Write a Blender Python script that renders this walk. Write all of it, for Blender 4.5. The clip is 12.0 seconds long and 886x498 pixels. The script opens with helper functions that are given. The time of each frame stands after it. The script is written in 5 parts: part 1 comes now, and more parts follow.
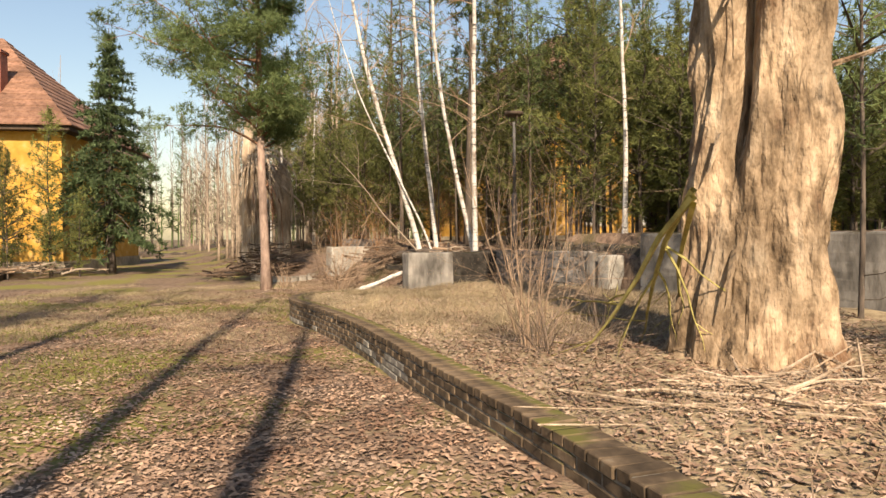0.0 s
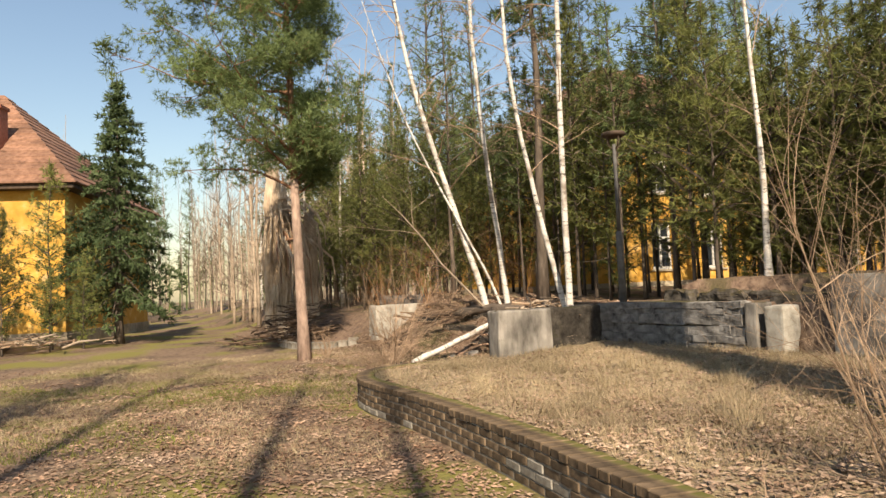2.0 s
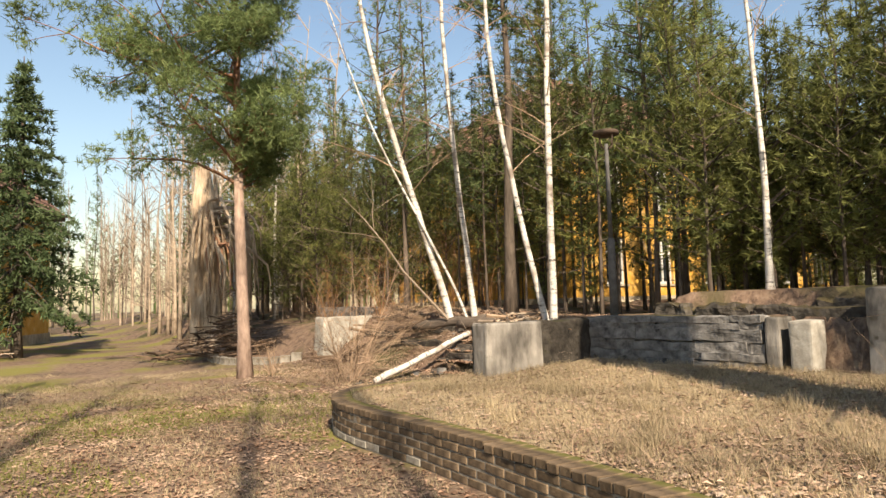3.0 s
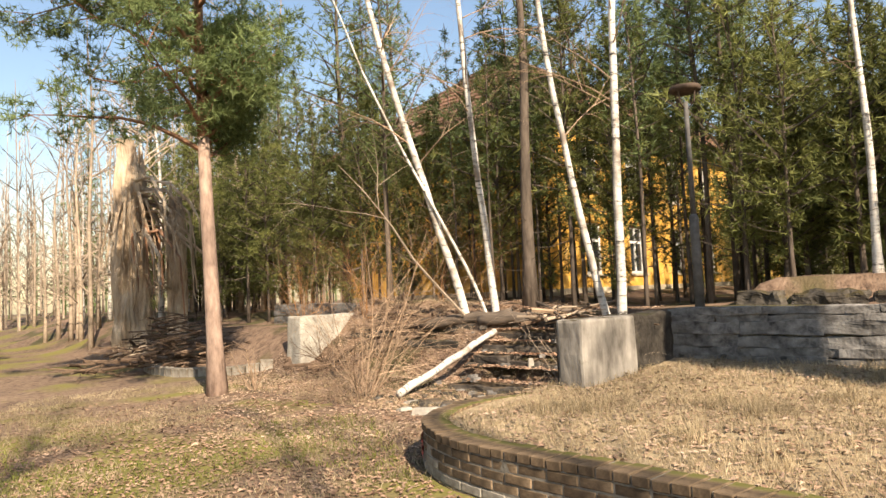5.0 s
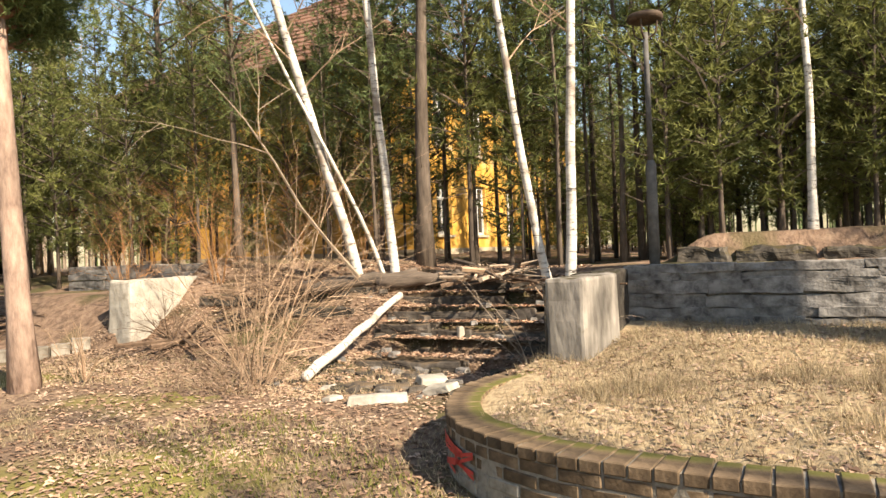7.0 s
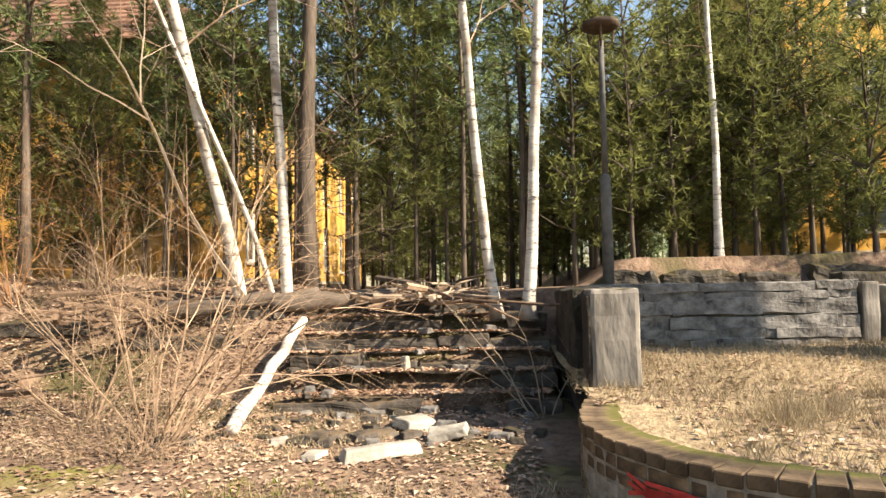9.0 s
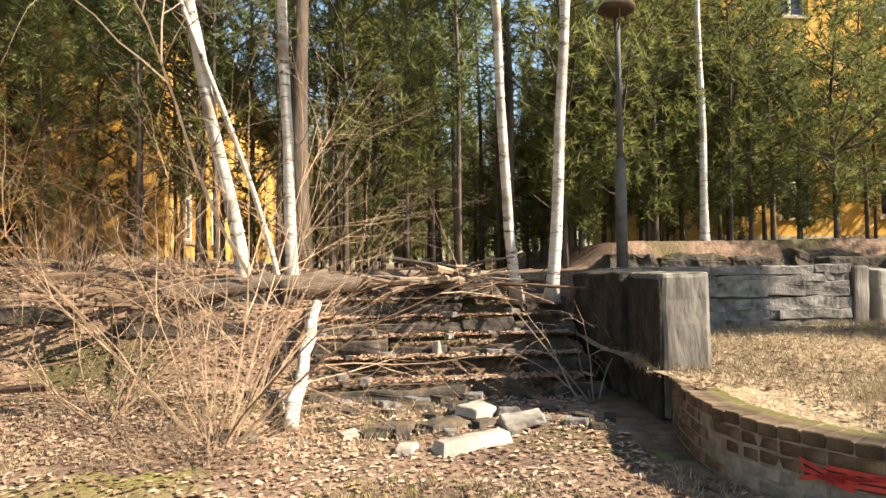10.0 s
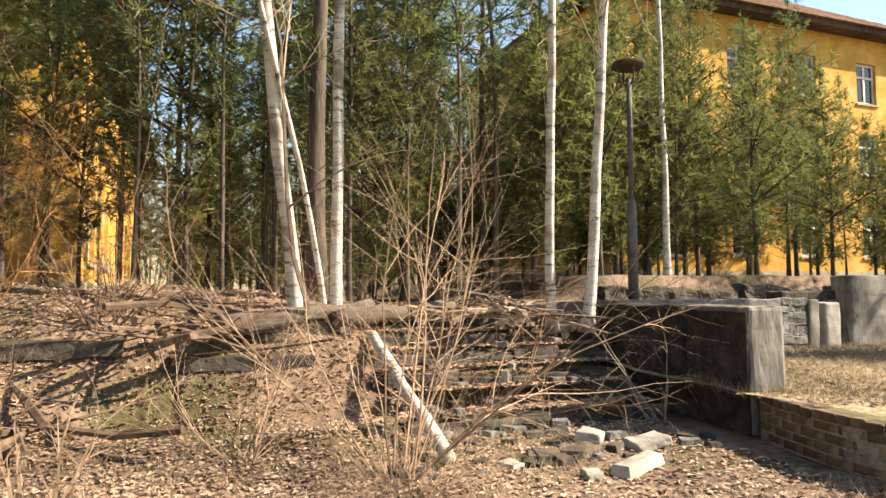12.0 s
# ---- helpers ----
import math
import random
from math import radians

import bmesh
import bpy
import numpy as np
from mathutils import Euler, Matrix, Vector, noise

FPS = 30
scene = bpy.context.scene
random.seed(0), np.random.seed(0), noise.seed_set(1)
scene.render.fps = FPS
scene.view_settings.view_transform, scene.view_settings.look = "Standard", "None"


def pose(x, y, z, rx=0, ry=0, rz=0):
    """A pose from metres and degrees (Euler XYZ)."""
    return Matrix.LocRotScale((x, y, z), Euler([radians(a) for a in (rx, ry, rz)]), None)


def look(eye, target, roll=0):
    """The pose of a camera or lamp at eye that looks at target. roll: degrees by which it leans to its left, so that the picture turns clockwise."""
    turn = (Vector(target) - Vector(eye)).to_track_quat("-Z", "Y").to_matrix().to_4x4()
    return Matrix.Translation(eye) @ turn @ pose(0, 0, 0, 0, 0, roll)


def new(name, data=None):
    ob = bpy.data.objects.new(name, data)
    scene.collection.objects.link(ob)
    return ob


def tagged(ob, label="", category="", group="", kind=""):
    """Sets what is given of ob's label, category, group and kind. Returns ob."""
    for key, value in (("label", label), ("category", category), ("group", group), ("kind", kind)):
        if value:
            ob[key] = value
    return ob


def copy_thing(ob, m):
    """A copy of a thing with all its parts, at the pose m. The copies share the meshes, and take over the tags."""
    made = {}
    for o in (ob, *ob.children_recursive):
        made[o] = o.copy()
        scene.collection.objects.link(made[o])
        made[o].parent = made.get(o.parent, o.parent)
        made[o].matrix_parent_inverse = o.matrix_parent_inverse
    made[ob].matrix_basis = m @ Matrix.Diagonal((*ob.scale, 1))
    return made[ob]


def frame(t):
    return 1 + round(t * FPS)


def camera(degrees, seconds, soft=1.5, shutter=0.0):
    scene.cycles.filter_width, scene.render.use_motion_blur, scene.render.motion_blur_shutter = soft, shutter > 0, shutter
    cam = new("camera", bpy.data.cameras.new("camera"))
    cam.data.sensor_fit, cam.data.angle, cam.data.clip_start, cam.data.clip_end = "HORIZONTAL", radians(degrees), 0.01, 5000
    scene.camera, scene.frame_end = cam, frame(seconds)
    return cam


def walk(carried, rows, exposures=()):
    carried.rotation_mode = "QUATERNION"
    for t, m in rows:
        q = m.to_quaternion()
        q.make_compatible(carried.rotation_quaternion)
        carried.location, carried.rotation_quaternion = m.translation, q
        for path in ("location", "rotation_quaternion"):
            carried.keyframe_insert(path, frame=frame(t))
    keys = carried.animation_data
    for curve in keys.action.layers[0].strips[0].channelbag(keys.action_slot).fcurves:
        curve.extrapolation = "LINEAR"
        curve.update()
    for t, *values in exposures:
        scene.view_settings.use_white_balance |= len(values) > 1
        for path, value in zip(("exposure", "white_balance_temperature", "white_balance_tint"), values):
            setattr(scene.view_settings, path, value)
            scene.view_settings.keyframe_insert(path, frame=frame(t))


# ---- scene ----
cam = camera(66.9, 12.0)
PATH = [
    (0, (0.273, 0.49, 1.433), (0.218, 2.489, 1.4), -0.4),
    (0.5, (-0.125, 1.157, 1.508), (-0.421, 3.135, 1.501), -1.4),
    (1, (-0.485, 1.866, 1.507), (-0.742, 3.85, 1.52), -0.7),
    (1.5, (-0.891, 2.571, 1.504), (-1.109, 4.559, 1.528), -1.6),
    (2, (-1.299, 3.363, 1.496), (-1.365, 5.358, 1.62), -2.5),
    (2.5, (-1.744, 4.099, 1.462), (-1.586, 6.089, 1.591), -0.8),
    (3, (-2.24, 4.737, 1.429), (-2.065, 6.723, 1.591), -1.6),
    (3.2, (-2.441, 4.988, 1.414), (-2.233, 6.974, 1.533), -2.5),
    (4.8, (-3.878, 7.125, 1.453), (-3.351, 9.051, 1.568), -2.2),
    (5, (-4.035, 7.311, 1.473), (-3.566, 9.25, 1.61), -2.6),
    (5.5, (-4.381, 7.795, 1.438), (-3.862, 9.724, 1.545), -4.6),
    (6, (-4.585, 8.501, 1.463), (-3.72, 10.302, 1.556), -2.6),
    (6.5, (-4.832, 9.18, 1.437), (-3.816, 10.902, 1.494), -1.8),
    (7, (-5.065, 9.807, 1.42), (-4.003, 11.502, 1.427), -2.4),
    (7.5, (-5.187, 10.5, 1.403), (-3.984, 12.097, 1.39), -2.1),
    (7.7, (-5.287, 10.792, 1.353), (-4.007, 12.329, 1.359), -3.0),
    (9.3, (-6.012, 12.953, 1.158), (-4.323, 14.018, 1.273), -1.1),
    (9.5, (-6.114, 13.222, 1.202), (-4.396, 14.24, 1.305), -1.5),
    (10, (-6.362, 13.816, 1.203), (-4.567, 14.697, 1.256), -0.9),
    (10.5, (-6.569, 14.416, 1.207), (-4.719, 15.172, 1.257), -1.8),
    (11, (-6.801, 15.023, 1.222), (-4.907, 15.664, 1.266), -1.9),
    (11.5, (-7.004, 15.555, 1.247), (-5.08, 16.091, 1.333), -0.9),
    (12, (-7.303, 16.064, 1.272), (-5.346, 16.452, 1.399), -0.3),
]
walk(cam, [(t, look(eye, target, roll)) for t, eye, target, roll in PATH],
     exposures=((0, 1.0, 6900, 16), (1.5, 0.92, 6800, 14), (3, 1.12, 6700, 13), (5, 1.32, 6700, 14), (7, 1.54, 6700, 13), (9.5, 1.72, 6600, 12), (12, 1.74, 6600, 11)))

# ---- light ----
SUN_EL, SUN_AZ = radians(38), math.atan2(0.18, -0.98)      # the sun stands over (0.18, -0.98)
world = bpy.data.worlds.new("world")
scene.world = world
world.use_nodes = True
wn = world.node_tree
sky = wn.nodes.new("ShaderNodeTexSky")
sky.sky_type = "NISHITA"
sky.sun_disc = False
sky.sun_elevation = SUN_EL
sky.sun_rotation = SUN_AZ
sky.air_density, sky.dust_density, sky.ozone_density = 1.5, 0.8, 2.0
wn.links.new(sky.outputs["Color"], wn.nodes["Background"].inputs["Color"])
wn.nodes["Background"].inputs["Strength"].default_value = 0.075
sun_data = bpy.data.lights.new("sun", "SUN")
sun_data.energy, sun_data.angle, sun_data.color = 5.0, radians(0.6), (1.0, 0.86, 0.66)
sun = new("sun", sun_data)
SUN_DIR = Vector((math.sin(SUN_AZ) * math.cos(SUN_EL), math.cos(SUN_AZ) * math.cos(SUN_EL), math.sin(SUN_EL)))
sun.matrix_world = look(SUN_DIR * 60, (0, 0, 0))

# ---- plan: u runs up the stairs, v across them to the right ----
UX, UY = 0.846, 0.533


def uv(u, v, z=0.0):
    return Vector((u * UX + v * UY, u * UY - v * UX, z))


def to_uv(x, y):
    return x * UX + y * UY, x * UY - y * UX


STAIR_TURN = math.degrees(math.atan2(UY, UX))     # local x along u


# ---- materials ----
def surf(name, stops, scale=8.0, rough=0.85, bump=0.3, bscale=40.0, stretch=(1, 1, 1), big=0.6, bigv=0.35,
         rnd=0.0, metal=0.0, moss=None, translucent=0.0, dist=0.02):
    """A rough natural surface: a fine noise through a ramp, a broad noise that lightens and darkens, a bump."""
    m = bpy.data.materials.new(name)
    m.use_nodes = True
    nt = m.node_tree
    n, l = nt.nodes, nt.links
    bsdf = n["Principled BSDF"]
    co = n.new("ShaderNodeTexCoord")
    mp = n.new("ShaderNodeMapping")
    mp.inputs["Scale"].default_value = stretch
    l.new(co.outputs["Object"], mp.inputs["Vector"])
    fine = n.new("ShaderNodeTexNoise")
    fine.inputs["Scale"].default_value, fine.inputs["Detail"].default_value, fine.inputs["Roughness"].default_value = scale, 6, 0.65
    l.new(mp.outputs[0], fine.inputs["Vector"])
    ramp = n.new("ShaderNodeValToRGB")
    els = ramp.color_ramp.elements
    while len(els) < len(stops):
        els.new(0.5)
    for e, (p, c) in zip(els, stops):
        e.position, e.color = p, (*c, 1)
    l.new(fine.outputs[0], ramp.inputs[0])
    broad = n.new("ShaderNodeTexNoise")
    broad.inputs["Scale"].default_value, broad.inputs["Detail"].default_value = big, 4
    l.new(co.outputs["Object"], broad.inputs["Vector"])
    mr = n.new("ShaderNodeMapRange")
    mr.inputs[1].default_value, mr.inputs[2].default_value = 0.3, 0.7
    mr.inputs[3].default_value, mr.inputs[4].default_value = 1 - bigv, 1 + bigv
    l.new(broad.outputs[0], mr.inputs[0])
    hsv = n.new("ShaderNodeHueSaturation")
    l.new(ramp.outputs[0], hsv.inputs["Color"])
    val = mr.outputs[0]
    if rnd:
        info = n.new("ShaderNodeObjectInfo")
        rr = n.new("ShaderNodeMapRange")
        rr.inputs[3].default_value, rr.inputs[4].default_value = 1 - rnd, 1 + rnd
        l.new(info.outputs["Random"], rr.inputs[0])
        geo = n.new("ShaderNodeNewGeometry")
        ri = n.new("ShaderNodeMapRange")
        ri.inputs[3].default_value, ri.inputs[4].default_value = 1 - rnd, 1 + rnd
        l.new(geo.outputs["Random Per Island"], ri.inputs[0])
        mu = n.new("ShaderNodeMath")
        mu.operation = "MULTIPLY"
        l.new(rr.outputs[0], mu.inputs[0])
        l.new(ri.outputs[0], mu.inputs[1])
        mu2 = n.new("ShaderNodeMath")
        mu2.operation = "MULTIPLY"
        l.new(mu.outputs[0], mu2.inputs[0])
        l.new(val, mu2.inputs[1])
        val = mu2.outputs[0]
    l.new(val, hsv.inputs["Value"])
    colour = hsv.outputs[0]
    if moss:
        mcol, amount, mscale = moss
        geo = n.new("ShaderNodeNewGeometry")
        sep = n.new("ShaderNodeSeparateXYZ")
        l.new(geo.outputs["Normal"], sep.inputs[0])
        mn = n.new("ShaderNodeTexNoise")
        mn.inputs["Scale"].default_value, mn.inputs["Detail"].default_value = mscale, 5
        l.new(co.outputs["Object"], mn.inputs["Vector"])
        ad = n.new("ShaderNodeMath")
        ad.operation = "MULTIPLY_ADD"
        l.new(sep.outputs[2], ad.inputs[0])
        ad.inputs[1].default_value = 0.22
        l.new(mn.outputs[0], ad.inputs[2])
        mm = n.new("ShaderNodeMapRange")
        mm.inputs[1].default_value, mm.inputs[2].default_value = 0.80 - amount, 0.92 - amount
        l.new(ad.outputs[0], mm.inputs[0])
        mix = n.new("ShaderNodeMix")
        mix.data_type = "RGBA"
        l.new(mm.outputs[0], mix.inputs[0])
        l.new(colour, mix.inputs[6])
        mix.inputs[7].default_value = (*mcol, 1)
        colour = mix.outputs[2]
    l.new(colour, bsdf.inputs["Base Color"])
    bsdf.inputs["Roughness"].default_value = rough
    bsdf.inputs["Metallic"].default_value = metal
    bsdf.inputs["Specular IOR Level"].default_value = 0.25
    if bump:
        bn = n.new("ShaderNodeTexNoise")
        bn.inputs["Scale"].default_value, bn.inputs["Detail"].default_value = bscale, 5
        l.new(mp.outputs[0], bn.inputs["Vector"])
        bp = n.new("ShaderNodeBump")
        bp.inputs["Strength"].default_value, bp.inputs["Distance"].default_value = bump, dist
        l.new(bn.outputs[0], bp.inputs["Height"])
        l.new(bp.outputs[0], bsdf.inputs["Normal"])
    if translucent:
        tr = n.new("ShaderNodeBsdfTranslucent")
        l.new(colour, tr.inputs["Color"])
        ms = n.new("ShaderNodeMixShader")
        ms.inputs[0].default_value = translucent
        l.new(bsdf.outputs[0], ms.inputs[1])
        l.new(tr.outputs[0], ms.inputs[2])
        l.new(ms.outputs[0], n["Material Output"].inputs["Surface"])
    return m


GROUND = surf("leaf_litter_ground", [(0.25, (0.0416, 0.026, 0.0187)), (0.42, (0.114, 0.0754, 0.052)), (0.55, (0.182, 0.127, 0.0858)),
              (0.68, (0.234, 0.177, 0.112)), (0.82, (0.14, 0.12, 0.052))], 9, 0.95, 0.6, 30, big=0.35, bigv=0.3,
              moss=((0.165, 0.15, 0.04), 0.10, 0.45), dist=0.04)
BED = surf("dry_grass_soil", [(0.25, (0.084, 0.06, 0.036)), (0.45, (0.24, 0.18, 0.108)), (0.6, (0.33, 0.264, 0.162)), (0.8, (0.204, 0.162, 0.084))],
           11, 0.95, 0.6, 34, big=0.5, bigv=0.3, dist=0.04)
FLOOR = surf("forest_floor", [(0.3, (0.0675, 0.0441, 0.0306)), (0.5, (0.162, 0.108, 0.0743)), (0.75, (0.234, 0.17, 0.12))], 8, 0.95, 0.6, 26,
             bigv=0.35, moss=((0.075, 0.066, 0.028), 0.1, 0.7), dist=0.04)
CONCRETE = surf("weathered_concrete", [(0.3, (0.0634, 0.057, 0.0475)), (0.45, (0.152, 0.139, 0.121)), (0.7, (0.266, 0.247, 0.216))], 5, 0.9, 0.5, 30,
                stretch=(1, 1, 0.35), big=1.6, bigv=0.5, moss=((0.055, 0.045, 0.022), 0.12, 4), dist=0.012)
STONE = surf("grey_wall_stone", [(0.3, (0.036, 0.0331, 0.0302)), (0.44, (0.13, 0.122, 0.112)), (0.64, (0.245, 0.234, 0.216))], 7, 0.9, 0.7, 24,
             big=1.2, bigv=0.4, rnd=0.08, dist=0.02)
SLAB = surf("pale_stone_slab", [(0.3, (0.20, 0.18, 0.15)), (0.55, (0.33, 0.31, 0.265)), (0.75, (0.42, 0.40, 0.355))], 6, 0.9, 0.5, 35,
            rnd=0.1, dist=0.01)
STEP = surf("worn_step_stone", [(0.3, (0.026, 0.022, 0.018)), (0.5, (0.07, 0.06, 0.05)), (0.72, (0.15, 0.13, 0.108))], 6, 0.92, 0.6, 22,
            big=1.2, bigv=0.35, rnd=0.12, moss=((0.11, 0.08, 0.05), 0.2, 3.5), dist=0.02)
DARKSTONE = surf("mossy_rubble", [(0.3, (0.025, 0.021, 0.017)), (0.5, (0.06, 0.0525, 0.0425)), (0.75, (0.12, 0.107, 0.09))], 6, 0.95, 0.7, 20, big=1.5, bigv=0.4,
                 rnd=0.2, moss=((0.05, 0.04, 0.018), 0.2, 4), dist=0.03)
# near-black concrete: the shade on the stair side put into the colour
SHADED = surf("shaded_concrete", [(0.3, (0.012, 0.010, 0.008)), (0.5, (0.035, 0.030, 0.024)), (0.75, (0.075, 0.066, 0.054))], 7, 0.95, 0.7, 22, big=1.5, bigv=0.4,
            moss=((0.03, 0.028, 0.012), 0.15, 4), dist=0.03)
PINKBARK = surf("pale_pine_bark", [(0.25, (0.105, 0.07, 0.0546)), (0.5, (0.266, 0.189, 0.147)), (0.72, (0.378, 0.28, 0.217))], 7, 0.9, 0.7, 18,
                stretch=(1.6, 1.6, 0.5), dist=0.02)
MORTAR = surf("old_mortar", [(0.3, (0.096, 0.087, 0.072)), (0.6, (0.24, 0.219, 0.18))], 12, 0.95, 0.5, 40, dist=0.01)
BRICK = surf("old_brown_brick", [(0.25, (0.0375, 0.027, 0.018)), (0.48, (0.112, 0.0788, 0.048)), (0.66, (0.195, 0.139, 0.0863)), (0.8, (0.315, 0.27, 0.195))],
             7, 0.9, 0.5, 45, big=2.2, bigv=0.4, rnd=0.3, moss=((0.10, 0.095, 0.024), 0.12, 2.2), dist=0.008)
LIMED = surf("limewashed_brick", [(0.3, (0.12, 0.096, 0.072)), (0.5, (0.252, 0.228, 0.186)), (0.75, (0.348, 0.324, 0.276))], 6, 0.92, 0.5, 40,
             rnd=0.15, dist=0.01)
ROOFTILE = surf("red_roof_tile", [(0.3, (0.0868, 0.0465, 0.031)), (0.5, (0.174, 0.093, 0.0589)), (0.75, (0.248, 0.146, 0.0992))], 5, 0.85, 0.3, 20, rnd=0.14)
CHIMNEY = surf("red_chimney_brick", [(0.3, (0.196, 0.07, 0.042)), (0.7, (0.322, 0.14, 0.091))], 9, 0.9, 0.4, 30)
OCHRE = surf("ochre_render", [(0.25, (0.346, 0.18, 0.0432)), (0.45, (0.49, 0.266, 0.0432)), (0.58, (0.533, 0.317, 0.0792)), (0.72, (0.49, 0.389, 0.245))], 1.6, 0.92, 0.25, 20, big=0.4, bigv=0.2)
PLASTER = surf("bare_grey_plaster", [(0.3, (0.252, 0.21, 0.147)), (0.7, (0.42, 0.364, 0.266))], 4, 0.92, 0.3, 20)
DARKWOOD = surf("dark_old_wood", [(0.3, (0.03, 0.022, 0.016)), (0.7, (0.10, 0.07, 0.05))], 6, 0.85, 0.4, 25, stretch=(1, 1, 0.2))
WHITEPAINT = surf("white_window_paint", [(0.3, (0.45, 0.435, 0.39)), (0.6, (0.585, 0.57, 0.532))], 8, 0.6, 0.1, 40)
PINEBARK = surf("pine_bark_orange", [(0.25, (0.08, 0.044, 0.028)), (0.5, (0.24, 0.132, 0.08)), (0.7, (0.36, 0.192, 0.104))], 7, 0.9, 0.7, 18,
                stretch=(1.6, 1.6, 0.4), rnd=0.15, dist=0.02)
GREYBARK = surf("grey_brown_bark", [(0.25, (0.0375, 0.03, 0.024)), (0.55, (0.105, 0.0825, 0.0638)), (0.8, (0.18, 0.15, 0.12))], 8, 0.92, 0.7, 18,
                stretch=(1.6, 1.6, 0.3), rnd=0.2, dist=0.02)
DEADWOOD = surf("split_dead_wood", [(0.30, (0.03, 0.021, 0.014)), (0.42, (0.17, 0.118, 0.07)), (0.55, (0.34, 0.25, 0.16)), (0.78, (0.50, 0.405, 0.285))],
                2.6, 0.92, 1.0, 11, stretch=(1.8, 1.8, 0.7), big=1.4, bigv=0.45, moss=((0.17, 0.098, 0.055), 0.22, 1.7), dist=0.07)
PALEWOOD = surf("pale_dead_wood", [(0.28, (0.112, 0.07, 0.042)), (0.42, (0.308, 0.224, 0.147)), (0.6, (0.448, 0.357, 0.259)), (0.8, (0.504, 0.427, 0.329))],
                2.2, 0.92, 1.0, 7, stretch=(2.0, 2.0, 0.5), big=1.1, bigv=0.3, rnd=0.12, dist=0.08)
TWIG = surf("bare_twig", [(0.3, (0.187, 0.119, 0.072)), (0.7, (0.374, 0.274, 0.187))], 12, 0.9, 0.0, rnd=0.25)
THORN = surf("grey_brown_thorn_twig", [(0.3, (0.09, 0.065, 0.048)), (0.7, (0.24, 0.18, 0.135))], 12, 0.9, 0.0, rnd=0.25)
RUST = surf("rusty_dry_twig", [(0.3, (0.16, 0.075, 0.03)), (0.7, (0.34, 0.18, 0.075))], 9, 0.9, 0.0, rnd=0.3)
LICHEN = surf("lichen_branch", [(0.3, (0.195, 0.165, 0.0525)), (0.6, (0.413, 0.36, 0.12))], 9, 0.9, 0.3, 30)
BRUSH = surf("dark_brushwood", [(0.3, (0.049, 0.0315, 0.021)), (0.7, (0.168, 0.115, 0.077))], 9, 0.9, 0.0, rnd=0.3)
NEEDLE = surf("pine_needles", [(0.3, (0.10, 0.14, 0.055)), (0.6, (0.165, 0.21, 0.08)), (0.8, (0.24, 0.26, 0.11))], 1.2, 0.65, 0.0,
              rnd=0.28, translucent=0.45)
YOUNGNEEDLE = surf("light_pine_needles", [(0.3, (0.12, 0.145, 0.045)), (0.6, (0.20, 0.21, 0.065)), (0.8, (0.27, 0.25, 0.09))], 1.2, 0.65, 0.0,
                   rnd=0.28, translucent=0.45)
SPRUCENEEDLE = surf("spruce_needles", [(0.3, (0.065, 0.105, 0.042)), (0.7, (0.125, 0.17, 0.07))], 1.2, 0.65, 0.0, rnd=0.25, translucent=0.2)
LEAF = surf("fallen_leaf", [(0.3, (0.145, 0.0797, 0.0507)), (0.5, (0.29, 0.189, 0.126)), (0.75, (0.42, 0.311, 0.225))], 1.5, 0.8, 0.0, rnd=0.35)
PALELEAF = surf("dry_pale_leaf", [(0.3, (0.208, 0.125, 0.0833)), (0.5, (0.361, 0.256, 0.18)), (0.75, (0.473, 0.375, 0.284))], 1.5, 0.8, 0.0, rnd=0.25)
STRAW = surf("dry_grass_blade", [(0.3, (0.24, 0.185, 0.105)), (0.6, (0.37, 0.30, 0.19)), (0.8, (0.43, 0.37, 0.25))], 2.0, 0.8, 0.0, rnd=0.25, translucent=0.2)
MOSSGRASS = surf("green_grass_blade", [(0.3, (0.10, 0.115, 0.025)), (0.7, (0.24, 0.24, 0.06))], 2.0, 0.8, 0.0, rnd=0.25, translucent=0.2)
CREAM = surf("hazy_twig", [(0.3, (0.209, 0.158, 0.112)), (0.7, (0.389, 0.317, 0.238))], 6, 0.9, 0.0, rnd=0.2)
POSTGREY = surf("grey_post_paint", [(0.3, (0.06, 0.056, 0.052)), (0.7, (0.136, 0.132, 0.124))], 7, 0.8, 0.3, 30)
REDPAINT = surf("red_spray_paint", [(0.3, (0.30, 0.03, 0.026)), (0.7, (0.50, 0.06, 0.05))], 9, 0.6, 0.1, 30)


